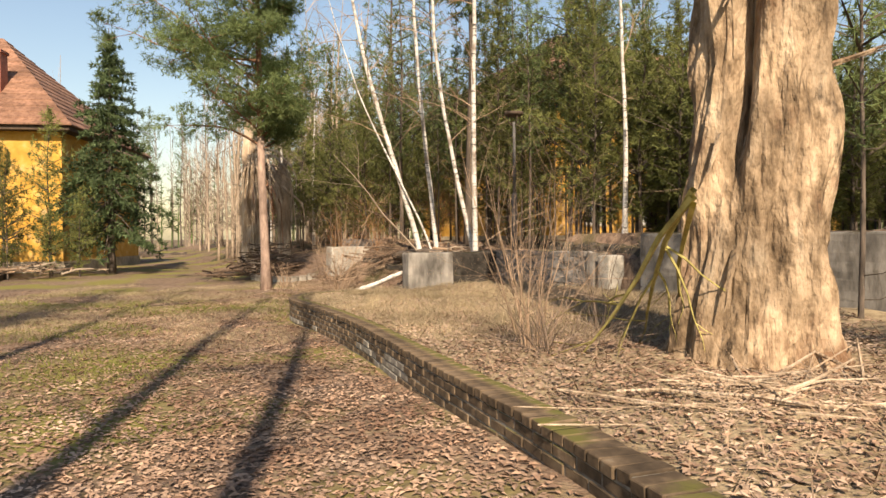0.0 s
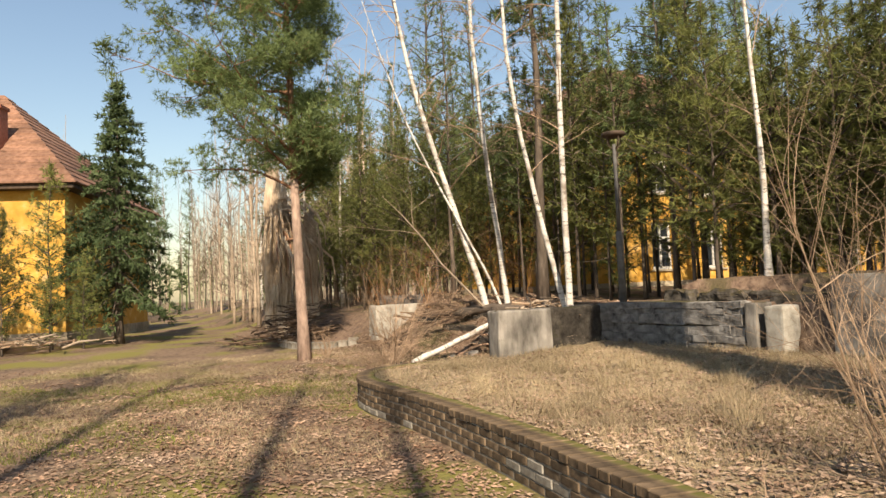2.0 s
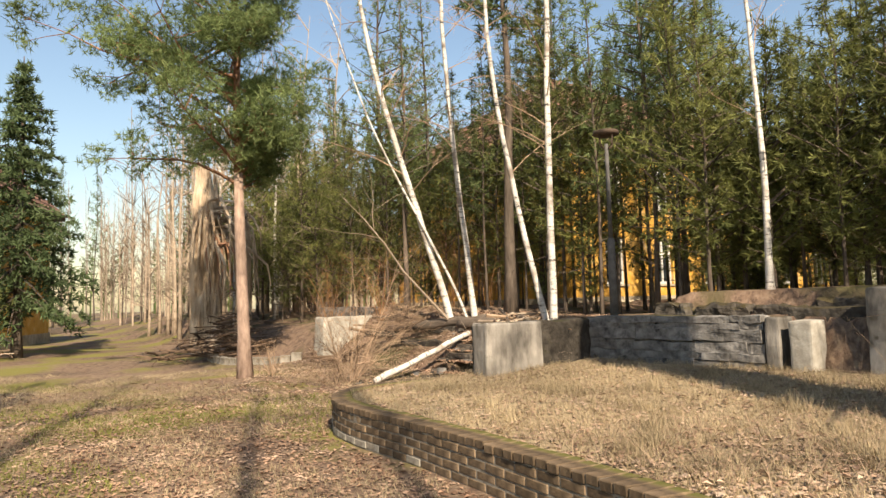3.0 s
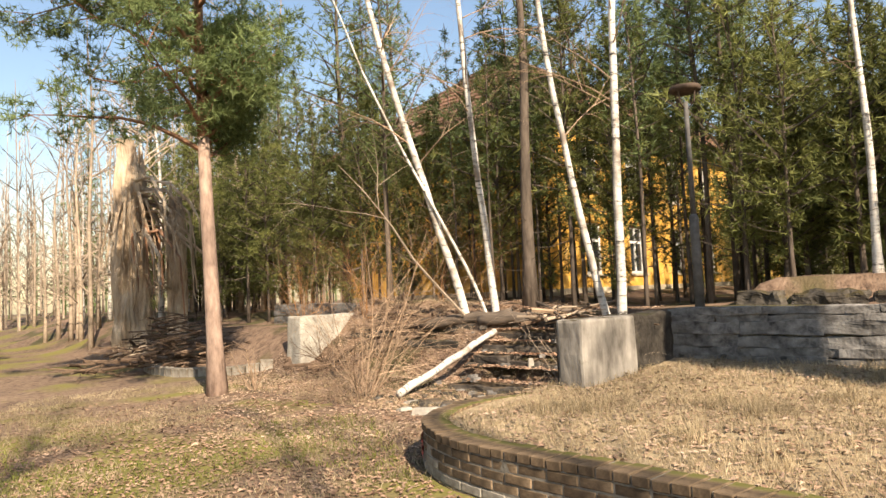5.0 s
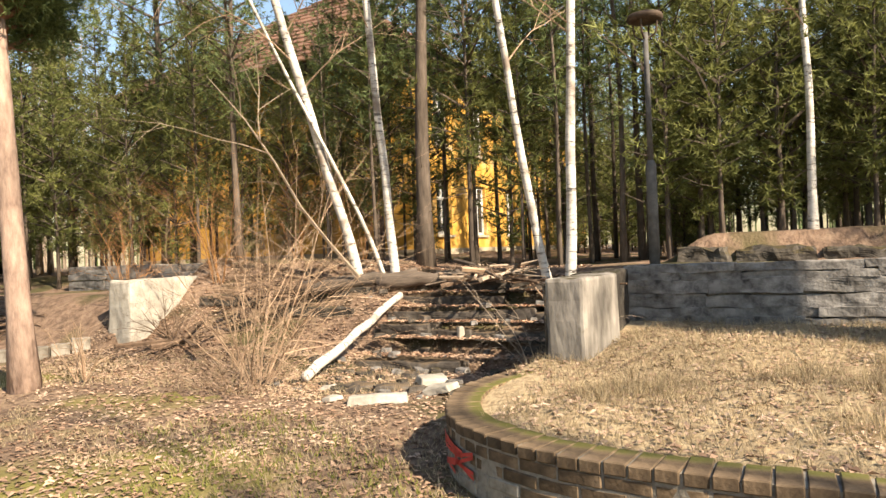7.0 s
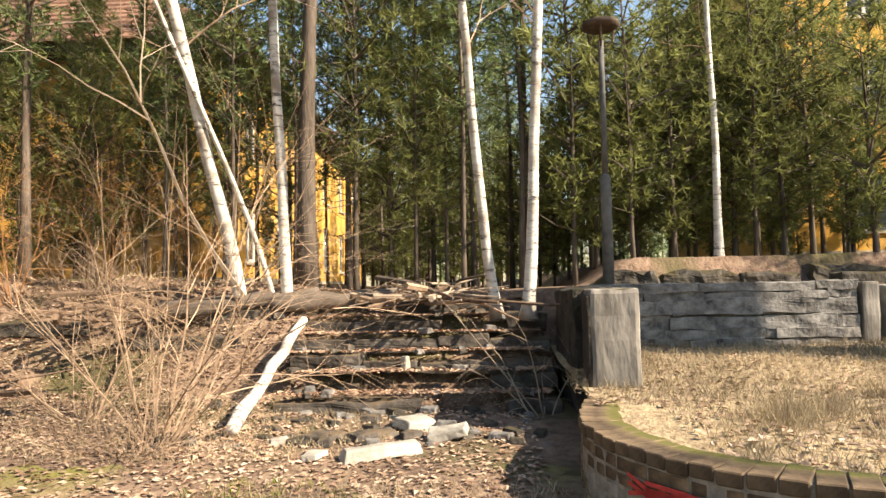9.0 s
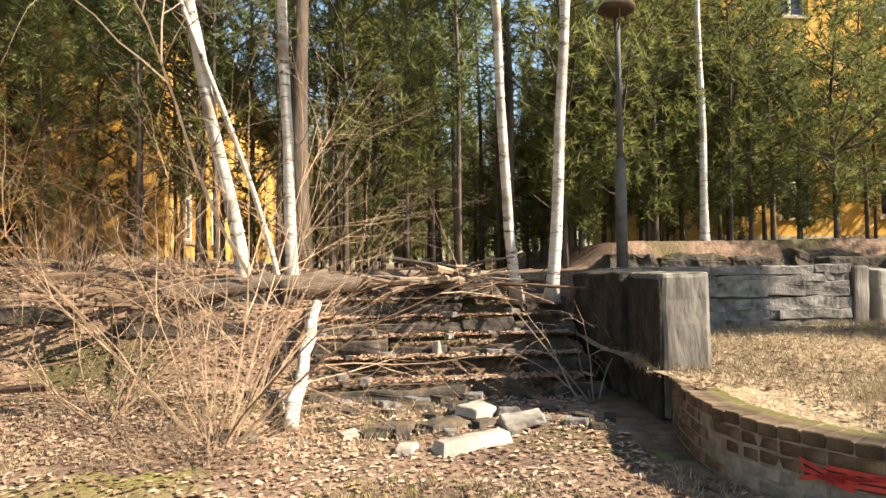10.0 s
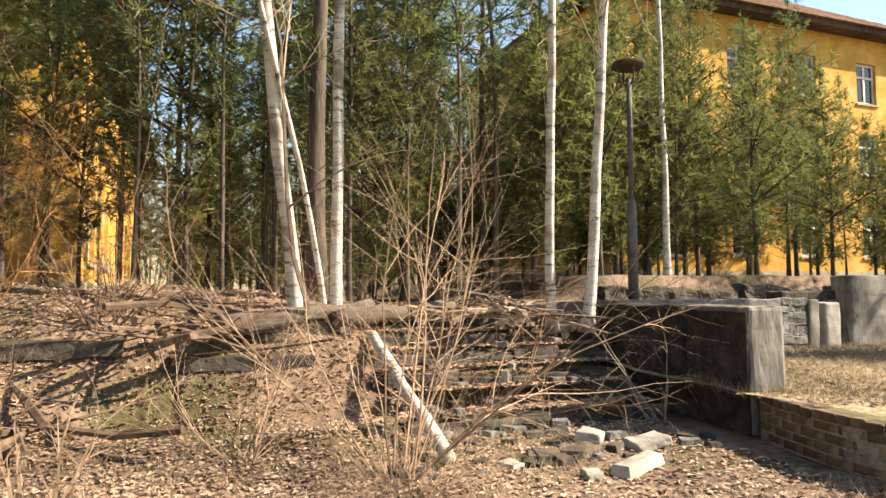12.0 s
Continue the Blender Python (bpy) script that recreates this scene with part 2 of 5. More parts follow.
def birch_bark():
    m = bpy.data.materials.new("birch_bark")
    m.use_nodes = True
    n, l = m.node_tree.nodes, m.node_tree.links
    bsdf = n["Principled BSDF"]
    co = n.new("ShaderNodeTexCoord")
    mp = n.new("ShaderNodeMapping")
    mp.inputs["Scale"].default_value = (2.2, 2.2, 8)
    l.new(co.outputs["Object"], mp.inputs[0])
    marks = n.new("ShaderNodeTexNoise")
    marks.inputs["Scale"].default_value, marks.inputs["Detail"].default_value, marks.inputs["Roughness"].default_value = 1.5, 7, 0.8
    l.new(mp.outputs[0], marks.inputs["Vector"])
    ramp = n.new("ShaderNodeValToRGB")
    e = ramp.color_ramp.elements
    e[0].position, e[0].color = 0.40, (0.05, 0.042, 0.036, 1)
    e[1].position, e[1].color = 0.47, (0.48, 0.45, 0.40, 1)
    x = e.new(0.75)
    x.color = (0.68, 0.66, 0.61, 1)
    l.new(marks.outputs[0], ramp.inputs[0])
    patch = n.new("ShaderNodeTexNoise")
    patch.inputs["Scale"].default_value, patch.inputs["Detail"].default_value = 2.3, 4
    l.new(co.outputs["Object"], patch.inputs["Vector"])
    pr = n.new("ShaderNodeMapRange")
    pr.inputs[1].default_value, pr.inputs[2].default_value = 0.52, 0.68
    l.new(patch.outputs[0], pr.inputs[0])
    mix = n.new("ShaderNodeMix")
    mix.data_type = "RGBA"
    l.new(pr.outputs[0], mix.inputs[0])
    l.new(ramp.outputs[0], mix.inputs[6])
    mix.inputs[7].default_value = (0.20, 0.16, 0.125, 1)
    l.new(mix.outputs[2], bsdf.inputs["Base Color"])
    bsdf.inputs["Roughness"].default_value = 0.7
    bp = n.new("ShaderNodeBump")
    bp.inputs["Strength"].default_value, bp.inputs["Distance"].default_value = 0.4, 0.01
    l.new(marks.outputs[0], bp.inputs["Height"])
    l.new(bp.outputs[0], bsdf.inputs["Normal"])
    return m


def glass():
    m = bpy.data.materials.new("window_glass")
    m.use_nodes = True
    b = m.node_tree.nodes["Principled BSDF"]
    b.inputs["Base Color"].default_value = (0.02, 0.025, 0.03, 1)
    b.inputs["Roughness"].default_value = 0.06
    return m


BIRCH, GLASS = birch_bark(), glass()


# ---- mesh helpers ----
def raw(name, verts, faces, material, smooth=False):
    me = bpy.data.meshes.new(name)
    me.from_pydata(verts, [], faces)
    me.materials.append(material)
    if smooth:
        me.polygons.foreach_set("use_smooth", [True] * len(me.polygons))
    me.update()
    return me


def place(name, mesh, parent=None, m=None, label=""):
    ob = new(name, mesh)
    if parent is not None:
        ob.parent = parent
    if m is not None:
        ob.matrix_basis = m
    if label:
        ob["label"] = label
    return ob


def thing(name, m, label, category, group="", kind=""):
    ob = new(name)
    ob.empty_display_size = 0.1
    ob.matrix_basis = m
    return tagged(ob, label, category, group, kind)


class Geo:
    """Vertices and faces collected for one mesh."""

    def __init__(self):
        self.v, self.f = [], []

    def box(self, x0, y0, z0, x1, y1, z1):
        k = len(self.v)
        self.v += [(x, y, z) for z in (z0, z1) for y in (y0, y1) for x in (x0, x1)]
        self.f += [tuple(k + i for i in q) for q in ((0, 2, 3, 1), (4, 5, 7, 6), (0, 1, 5, 4), (2, 6, 7, 3), (0, 4, 6, 2), (1, 3, 7, 5))]

    def tube(self, pts, radii, sides=6, cap=True, wob=0.0, rng=None):
        k = len(self.v)
        n = len(pts)
        pts = [Vector(p) for p in pts]
        for i, p in enumerate(pts):
            d = (pts[min(i + 1, n - 1)] - pts[max(i - 1, 0)]).normalized()
            a = d.cross(Vector((0, 1, 0)) if abs(d.y) < 0.9 else Vector((1, 0, 0))).normalized()
            b = d.cross(a)
            for s in range(sides):
                g = 2 * math.pi * s / sides
                r = radii[i] * (1 + (rng.uniform(-wob, wob) if wob else 0))
                self.v.append(tuple(p + (a * math.cos(g) + b * math.sin(g)) * r))
        for i in range(n - 1):
            for s in range(sides):
                t = (s + 1) % sides
                self.f.append((k + i * sides + s, k + i * sides + t, k + (i + 1) * sides + t, k + (i + 1) * sides + s))
        if cap:
            self.f.append(tuple(k + s for s in range(sides))[::-1])
            self.f.append(tuple(k + (n - 1) * sides + s for s in range(sides)))

    def blade(self, p, d, side, w):
        """A thin triangle from p along d."""
        k = len(self.v)
        self.v += [tuple(p - side * w), tuple(p + side * w), tuple(p + d)]
        self.f.append((k, k + 1, k + 2))

    def mesh(self, name, material, smooth=False):
        return raw(name, self.v, self.f, material, smooth)


def unit(rng):
    while True:
        p = Vector((rng.uniform(-1, 1), rng.uniform(-1, 1), rng.uniform(-1, 1)))
        if 0.05 < p.length < 1:
            return p.normalized()


def rough_block(name, sx, sy, sz, material, seed=0, amount=0.02, cuts=4, taper=0.0, bevel=0.03):
    """A worn block standing on z = 0, its faces and edges uneven."""
    bm = bmesh.new()
    bmesh.ops.create_cube(bm, size=1)
    for v in bm.verts:
        k = 1 - taper * (v.co.z + 0.5)
        v.co = Vector((v.co.x * sx * k, v.co.y * sy * k, (v.co.z + 0.5) * sz))
    bmesh.ops.bevel(bm, geom=bm.edges[:], offset=min(bevel, sx * 0.2, sy * 0.2, sz * 0.2), segments=2, affect="EDGES", profile=0.6)
    bmesh.ops.subdivide_edges(bm, edges=[e for e in bm.edges if e.calc_length() > 0.12], cuts=cuts, use_grid_fill=True)
    off = Vector((seed * 7.3, seed * 3.1, seed * 1.7))
    for v in bm.verts:
        v.co += noise.noise_vector(v.co * 4 + off) * amount + noise.noise_vector(v.co * 14 + off) * amount * 0.4
    me = bpy.data.meshes.new(name)
    bm.to_mesh(me)
    bm.free()
    me.materials.append(material)
    return me


# ---- ground, one sheet with the terrace behind the stairs ----
def smooth(a, b, x):
    t = min(1.0, max(0.0, (x - a) / (b - a)))
    return t * t * (3 - 2 * t)


STAIR_L, STAIR_R, STAIR_U = -20.0, -12.95, 7.95
BARE_L = -15.4                                      # left of this the steps lie under litter


def ground_z(x, y):
    u, v = to_uv(x, y)
    far = math.hypot(x + 4, y - 12)
    z = 0.05 * noise.noise(Vector((x * 0.35, y * 0.35, 0.3))) + 0.02 * noise.noise(Vector((x * 1.7, y * 1.7, 4.0)))
    d = (x + 0.5) * 0.916 + (y - 1.9) * 0.4            # how far to the right of the long track
    right = smooth(2.2, 5.2, d)
    z += 0.15 * smooth(8.5, 3.0, y) * math.exp(-((x - 1.75 + 0.37 * (y - 1.2)) / 0.9) ** 2) * smooth(-6, -1, y)
    z += 0.16 * smooth(-15.5, -19.5, v) * smooth(1.0, 5.0, u) * smooth(1.5, 4.5, d)
    if v < STAIR_R and v > STAIR_L:
        t = smooth(8.0, 9.95, u)
        bare = smooth(BARE_L - 0.7, BARE_L + 0.2, v)
        rough = 0.16 * noise.noise(Vector((x * 1.1, y * 1.1, 21))) + 0.07 * noise.noise(Vector((x * 3.1, y * 3.1, 23)))
        z += right * 1.13 * t - 0.12 * bare * smooth(7.9, 8.2, u) * (1 - smooth(9.6, 9.9, u))
        z += (1 - bare) * smooth(7.2, 7.8, u) * (0.06 + rough) * (1 - 0.5 * smooth(9.8, 11, u))
    elif v >= STAIR_R:
        z += 1.13 * smooth(9.32, 9.5, u) + 0.38 * smooth(-12.4, -11.6, v) * smooth(10.42, 10.6, u)
    else:
        z += right * (0.75 * smooth(7.4, 9.0, u) + 0.35 * smooth(10.0, 12.0, u))
    z += 0.5 * noise.noise(Vector((x * 0.05, y * 0.05, 9))) * smooth(40, 90, far)
    return z


def axis_lines(lo, hi, fine, outer):
    a = list(np.arange(lo, hi + 1e-6, fine))
    step, p = fine, lo
    left = []
    while p > -outer:
        step *= 1.35
        p -= step
        left.append(p)
    step, p = fine, a[-1]
    rightside = []
    while p < outer:
        step *= 1.35
        p += step
        rightside.append(p)
    return left[::-1] + a + rightside


gx, gy = axis_lines(-13, 8, 0.16, 1500), axis_lines(0, 29, 0.16, 1500)
gv = [(x, y, ground_z(x, y)) for y in gy for x in gx]
W = len(gx)
gf = [(j * W + i, j * W + i + 1, (j + 1) * W + i + 1, (j + 1) * W + i) for j in range(len(gy) - 1) for i in range(W - 1)]
ground_mesh = raw("ground", gv, gf, GROUND, True)
ground_mesh.materials.append(FLOOR)
for poly in ground_mesh.polygons:
    c = poly.center
    u, v = to_uv(c.x, c.y)
    if u + 0.4 * noise.noise(c * 1.3) > (6.1 if v < -12.6 else 9.3) and (c.x + 0.5) * 0.916 + (c.y - 1.9) * 0.4 > 3.2:
        poly.material_index = 1
ground = tagged(place("ground", ground_mesh), "trodden ground with leaf litter, moss and dry grass", "ground", kind="structure")


# ---- the brick-edged bed ----
EDGE = [(1.75, 1.2), (0.82, 4.0), (-0.12, 6.4), (-1.05, 8.8), (-1.95, 10.7), (-2.62, 11.9), (-2.88, 12.7), (-2.82, 13.4), (-2.35, 14.05),
        (-1.66, 14.38), (-0.92, 14.56)]
WALL_H = 0.38


def spline(ctrl, step):
    pts = [Vector((*p, 0)) for p in ctrl]
    pts = [pts[0] * 2 - pts[1]] + pts + [pts[-1] * 2 - pts[-2]]
    dense = []
    for i in range(1, len(pts) - 2):
        a, b, c, d = pts[i - 1:i + 3]
        for k in range(40):
            t = k / 40
            dense.append(0.5 * (2 * b + (c - a) * t + (2 * a - 5 * b + 4 * c - d) * t * t + (3 * b - a - 3 * c + d) * t ** 3))
    dense.append(pts[-2])
    out, need = [dense[0]], step
    for p, q in zip(dense, dense[1:]):
        seg = (q - p).length
        while need <= seg:
            out.append(p + (q - p) * (need / seg))
            need += step
        need -= seg
    return out


def inward(line):
    """Tangent and inward normal (to the right of the way) at each point."""
    res = []
    for i in range(len(line)):
        d = (line[min(i + 1, len(line) - 1)] - line[max(i - 1, 0)]).normalized()
        res.append((d, Vector((d.y, -d.x, 0))))
    return res


line = spline(EDGE, 0.125)
frames_in = inward(line)
bed_wall = thing("brick_wall", pose(0, 0, 0), "low curved mossy brown brick wall edging a raised bed", "brick wall", kind="structure")
core = Geo()
for p, (d, nrm) in zip(line, frames_in):
    for off, z in ((0.012, -0.15), (0.012, WALL_H - 0.012), (0.235, WALL_H - 0.012), (0.235, -0.15)):
        q = p + nrm * off
        core.v.append((q.x, q.y, z))
for i in range(len(line) - 1):
    for s in range(4):
        core.f.append((i * 4 + s, i * 4 + (s + 1) % 4, i * 4 + 4 + (s + 1) % 4, i * 4 + 4 + s))
core.f += [(0, 1, 2, 3), tuple(len(core.v) - 1 - k for k in range(4))]
place("mortar_core", core.mesh("mortar_core", MORTAR), bed_wall)

# bed soil, from the wall to the terrace wall
bv, bf = [], []
inner = [p + n_ * 0.2 for p, (d, n_) in zip(line, frames_in)]
COLS = 44


def bed_z(p, k):
    u, v = to_uv(p.x, p.y)
    z = WALL_H - 0.035 + 0.03 * smooth(0.0, 0.3, k) + 0.06 * noise.noise(Vector((p.x * 0.8, p.y * 0.8, 2))) * smooth(0, 0.2, k) \
        + 0.022 * noise.noise(Vector((p.x * 4, p.y * 4, 7)))
    return z + 0.12 * smooth(0.5, 1.0, k)


def bed_row(i):
    p = inner[i]
    u, v = to_uv(p.x, p.y)
    return p, uv(9.3, max(v, -12.92), 0)


for i in range(len(inner)):
    p, q = bed_row(i)
    for c in range(COLS + 1):
        k = c / COLS
        w = p.lerp(q, k)
        bv.append((w.x, w.y, bed_z(w, k)))
for i in range(len(inner) - 1):
    for c in range(COLS):
        a = i * (COLS + 1) + c
        bf.append((a, a + COLS + 1, a + COLS + 2, a + 1))
bed = tagged(place("bed_soil", raw("bed_soil", bv, bf, BED, True)), "raised bed covered with dry straw-coloured grass and leaves", "garden bed", kind="structure")

# ---- terrace walls, stairs, piers ----
pier = thing("stair_pier", pose(-0.44, 14.64, 0, 0, 0, 26),
             "weathered grey concrete pier with a mossy top beside the stairs", "concrete pier", kind="structure")
place("pier_block", rough_block("pier_block", 1.04, 0.38, 1.13, CONCRETE, 1, 0.014, 5, 0.03, 0.035), pier)
# added thin sheet whose dark colour stands for shade on the pier's side
side = rough_block("damp_face", 1.0, 0.03, 1.08, SHADED, 12, 0.012, 5, 0.0, 0.01)
place("damp_face", side, pier, pose(0, 0.195, 0.0), "thin dark sheet deepening the shade on the pier's side")

block = thing("stair_pier", Matrix.Translation(uv(8.75, -19.95, 0.02)) @ pose(0, 0, 0, 0, 0, STAIR_TURN),
              "pale broken concrete pier with a sloping foot beside the stairs", "concrete pier", kind="structure")
place("pier_block", rough_block("pier_block", 1.5, 0.5, 1.16, SLAB, 2, 0.02, 5, 0.05, 0.04), block)

stairs = thing("stairs", pose(0, 0, 0), "wide ruined stone stairs strewn with leaves and rubble", "stairs", kind="structure")
rng = random.Random(5)
for i in range(6):
    v = BARE_L - rng.uniform(0, 0.4)
    while v < STAIR_R - 0.02:
        w = min(rng.uniform(0.5, 1.7), STAIR_R - v)
        if STAIR_R - v - w < 0.4:
            w = STAIR_R - v
        if rng.random() < 0.16:
            v += w * 0.6
            continue
        me = rough_block("step", rng.uniform(0.3, 0.42), w - 0.012, rng.uniform(0.11, 0.19), STEP, i * 9 + v, 0.04, 4, 0.0, 0.012)
        m = Matrix.Translation(uv(STAIR_U + 0.31 * i + 0.2 + rng.uniform(-0.03, 0.03), v + w / 2, 0.17 * (i + 1) - 0.18 + rng.uniform(-0.05, 0.01))) \
            @ pose(0, 0, 0, rng.uniform(-1.5, 1.5), rng.uniform(-4, 4), STAIR_TURN + rng.uniform(-2.5, 2.5))
        place("step", me, stairs, m)
        v += w
for i in range(3, 6):
    v = -19.6 + rng.uniform(0, 0.8)
    while v < BARE_L - 1.6:
        w = rng.uniform(0.5, 1.5)
        if rng.random() < 0.4:
            u = STAIR_U + 0.31 * i + 0.16 + rng.uniform(-0.05, 0.05)
            c = uv(u, v + w / 2)
            place("step", rough_block("step", 0.42, min(w, BARE_L - 0.3 - v), 0.14, DARKSTONE, i * 5 + v, 0.045, 4, 0.0, 0.015), stairs,
                  Matrix.Translation((c.x, c.y, ground_z(c.x, c.y) - rng.uniform(0.08, 0.15))) @ pose(0, 0, 0, rng.uniform(-3, 3), rng.uniform(-5, 5), STAIR_TURN + rng.uniform(-5, 5)))
        v += w + rng.uniform(0, 0.6)
# cheek between the pier and the terrace, shade painted into its near-black colour
cheek = thing("wall_cheek", Matrix.Translation(uv(8.55, -12.68, 0)) @ pose(0, 0, 0, 0, 0, STAIR_TURN), "low concrete cheek wall of the stairs, darkened to stand for shade", "wall", kind="structure")
place("cheek_block", rough_block("cheek_block", 1.45, 0.36, 1.12, SHADED, 3, 0.04, 5), cheek)

terrace_wall = thing("wall_terrace", pose(0, 0, 0), "grey retaining wall of cracked flat stones below the wood", "wall", kind="structure")
rng = random.Random(8)


def stone_courses(parent, u, v0, v1, z0, z1, name="stone"):
    z = z0
    while z < z1 - 0.03:
        h = min(rng.uniform(0.07, 0.17), z1 - z)
        if z1 - z - h < 0.05:
            h = z1 - z
        v = v0
        while v < v1 - 0.01:
            w = min(rng.uniform(0.35, 1.5), v1 - v)
            if v1 - v - w < 0.15:
                w = v1 - v
            me = rough_block(name, 0.24, w + 0.006, h + 0.004 if rng.random() < 0.68 else h - rng.uniform(0.008, 0.025), STONE, v * 3 + z * 11, 0.03, 4, 0, 0.006)
            place(name, me, parent, Matrix.Translation(uv(u + rng.uniform(-0.008, 0.012) + 0.12, v + w / 2, z)) @ pose(0, 0, 0, 0, 0, STAIR_TURN))
            v += w
        z += h


stone_courses(terrace_wall, 9.12, -12.55, -9.65, 0.3, 1.15)
fill = Geo()
fill.box(0.1, 0, 0, 0.22, 3.05, 0.8)
place("mortar_core", fill.mesh("mortar_core", MORTAR), terrace_wall, Matrix.Translation(uv(9.12, -9.5, 0.3)) @ pose(0, 0, 0, 0, 0, STAIR_TURN))
for v, w, z1, mt in ((-9.52, 0.18, 1.14, CONCRETE), (-9.17, 0.28, 1.10, SLAB)):
    place("pilaster", rough_block("pilaster", 0.4, w, z1 - 0.25, mt, v, 0.012, 4), terrace_wall,
          Matrix.Translation(uv(9.3, v, 0.25)) @ pose(0, 0, 0, 0, 0, STAIR_TURN))
recess = thing("wall_recess", Matrix.Translation(uv(9.75, -8.9, 0.3)) @ pose(0, 0, 0, 0, 0, STAIR_TURN), "dark recessed concrete wall between pilasters", "wall", kind="structure")
place("recess_block", rough_block("recess_block", 0.3, 1.3, 0.95, DARKSTONE, 6, 0.02, 4), recess)
tall = thing("wall_tall", Matrix.Translation(uv(9.5, -2.3, 0.2)) @ pose(0, 0, 0, 0, 0, STAIR_TURN), "tall plain grey-brown concrete retaining wall", "wall", kind="structure")
place("wall_block", rough_block("wall_block", 0.35, 12.4, 1.28, CONCRETE, 7, 0.02, 9), tall)
tier = thing("wall_upper", pose(0, 0, 0), "low upper wall of rough broken stone behind the terrace wall", "wall", kind="structure")
rng = random.Random(18)
v = -12.1
while v < -6.5:
    w = rng.uniform(0.5, 1.5)
    place("stone", rough_block("stone", 0.5, w, rng.uniform(0.16, 0.32), DARKSTONE, v * 7, 0.075, 5, 0.12, 0.06), tier,
          Matrix.Translation(uv(10.5 + rng.uniform(-0.06, 0.06), v + w / 2, 1.06)) @ pose(0, 0, 0, 0, 0, STAIR_TURN + rng.uniform(-4, 4)))
    v += w + 0.02
back_wall = thing("wall_left", pose(0, 0, 0), "dark stone wall beside the stairs under brushwood", "wall", kind="structure")
stone_courses(back_wall, 10.2, -24.2, -20.3, 0.75, 1.4)

# the low mirrored bed edge beside the pine
low_edge = thing("brick_kerb", pose(0, 0, 0), "low pale limewashed brick kerb sunk in the litter", "brick kerb", kind="structure")
klines = spline([(-4.25, 21.2), (-4.9, 21.25), (-5.8, 21.8), (-6.6, 22.8), (-7.1, 24.0)], 0.26)
rng = random.Random(3)
for p, q in zip(klines, klines[1:]):
    d = (q - p)
    zg = ground_z(p.x, p.y)
    me = rough_block("brick", 0.245, 0.2, 0.24, LIMED, p.x * 5, 0.008, 1, 0, 0.012)
    place("brick", me, low_edge, Matrix.Translation(((p.x + q.x) / 2, (p.y + q.y) / 2, zg - 0.08)) @ pose(0, 0, 0, 0, rng.uniform(-2, 2), math.degrees(math.atan2(d.y, d.x))))

# the low wall across the track, on the house side
far_edge = thing("brick_wall", pose(0, 0, 0), "low dark brick wall along the track with grass on top", "brick wall", kind="structure")
fl = spline([(-9.2, 8.5), (-12.2, 15.4), (-15.6, 22.4), (-18.6, 28.0)], 0.5)
for p, q in zip(fl, fl[1:]):
    d = q - p
    place("coping", rough_block("coping", 0.49, 0.3, 0.4, BRICK, p.y, 0.012, 2, 0, 0.02), far_edge,
          Matrix.Translation(((p.x + q.x) / 2, (p.y + q.y) / 2, -0.08)) @ pose(0, 0, 0, 0, 0, math.degrees(math.atan2(d.y, d.x))))
fb = Geo()
for p in fl:
    d = Vector((-0.9, -0.43, 0))
    for k in range(9):
        q = p + d * (k * 1.2)
        fb.v.append((q.x, q.y, 0.28 + 0.05 * noise.noise(q)))
for i in range(len(fl) - 1):
    for k in range(8):
        a = i * 9 + k
        fb.f.append((a, a + 9, a + 10, a + 1))
tagged(place("bed_far", fb.mesh("bed_far", BED, True)), "grassy raised bed in front of the house", "garden bed", kind="structure")


# ---- houses ----
def facade(length, height, openings, thick=0.35):
    """A wall in x, z with real openings (x0, z0, x1, z1); its outer face at y = 0."""
    g = Geo()
    xs = sorted({0, length, *[o[0] for o in openings], *[o[2] for o in openings]})
    zs = sorted({0, height, *[o[1] for o in openings], *[o[3] for o in openings]})
    nx, nz = len(xs), len(zs)

    def solid(a, c):
        if not (0 <= a < nx - 1 and 0 <= c < nz - 1):
            return False
        return not any(o[0] <= xs[a] and xs[a + 1] <= o[2] and o[1] <= zs[c] and zs[c + 1] <= o[3] for o in openings)

    for y in (0, thick):
        g.v += [(x, y, z) for z in zs for x in xs]
    back = nx * nz
    for c in range(nz - 1):
        for a in range(nx - 1):
            if not solid(a, c):
                continue
            p, q, r, s = c * nx + a, c * nx + a + 1, (c + 1) * nx + a + 1, (c + 1) * nx + a
            g.f += [(p, q, r, s), (back + s, back + r, back + q, back + p)]
            for near, (i, j) in (((a, c - 1), (p, q)), ((a + 1, c), (q, r)), ((a, c + 1), (r, s)), ((a - 1, c), (s, p))):
                if not solid(*near):
                    g.f.append((j, i, back + i, back + j))
    return g


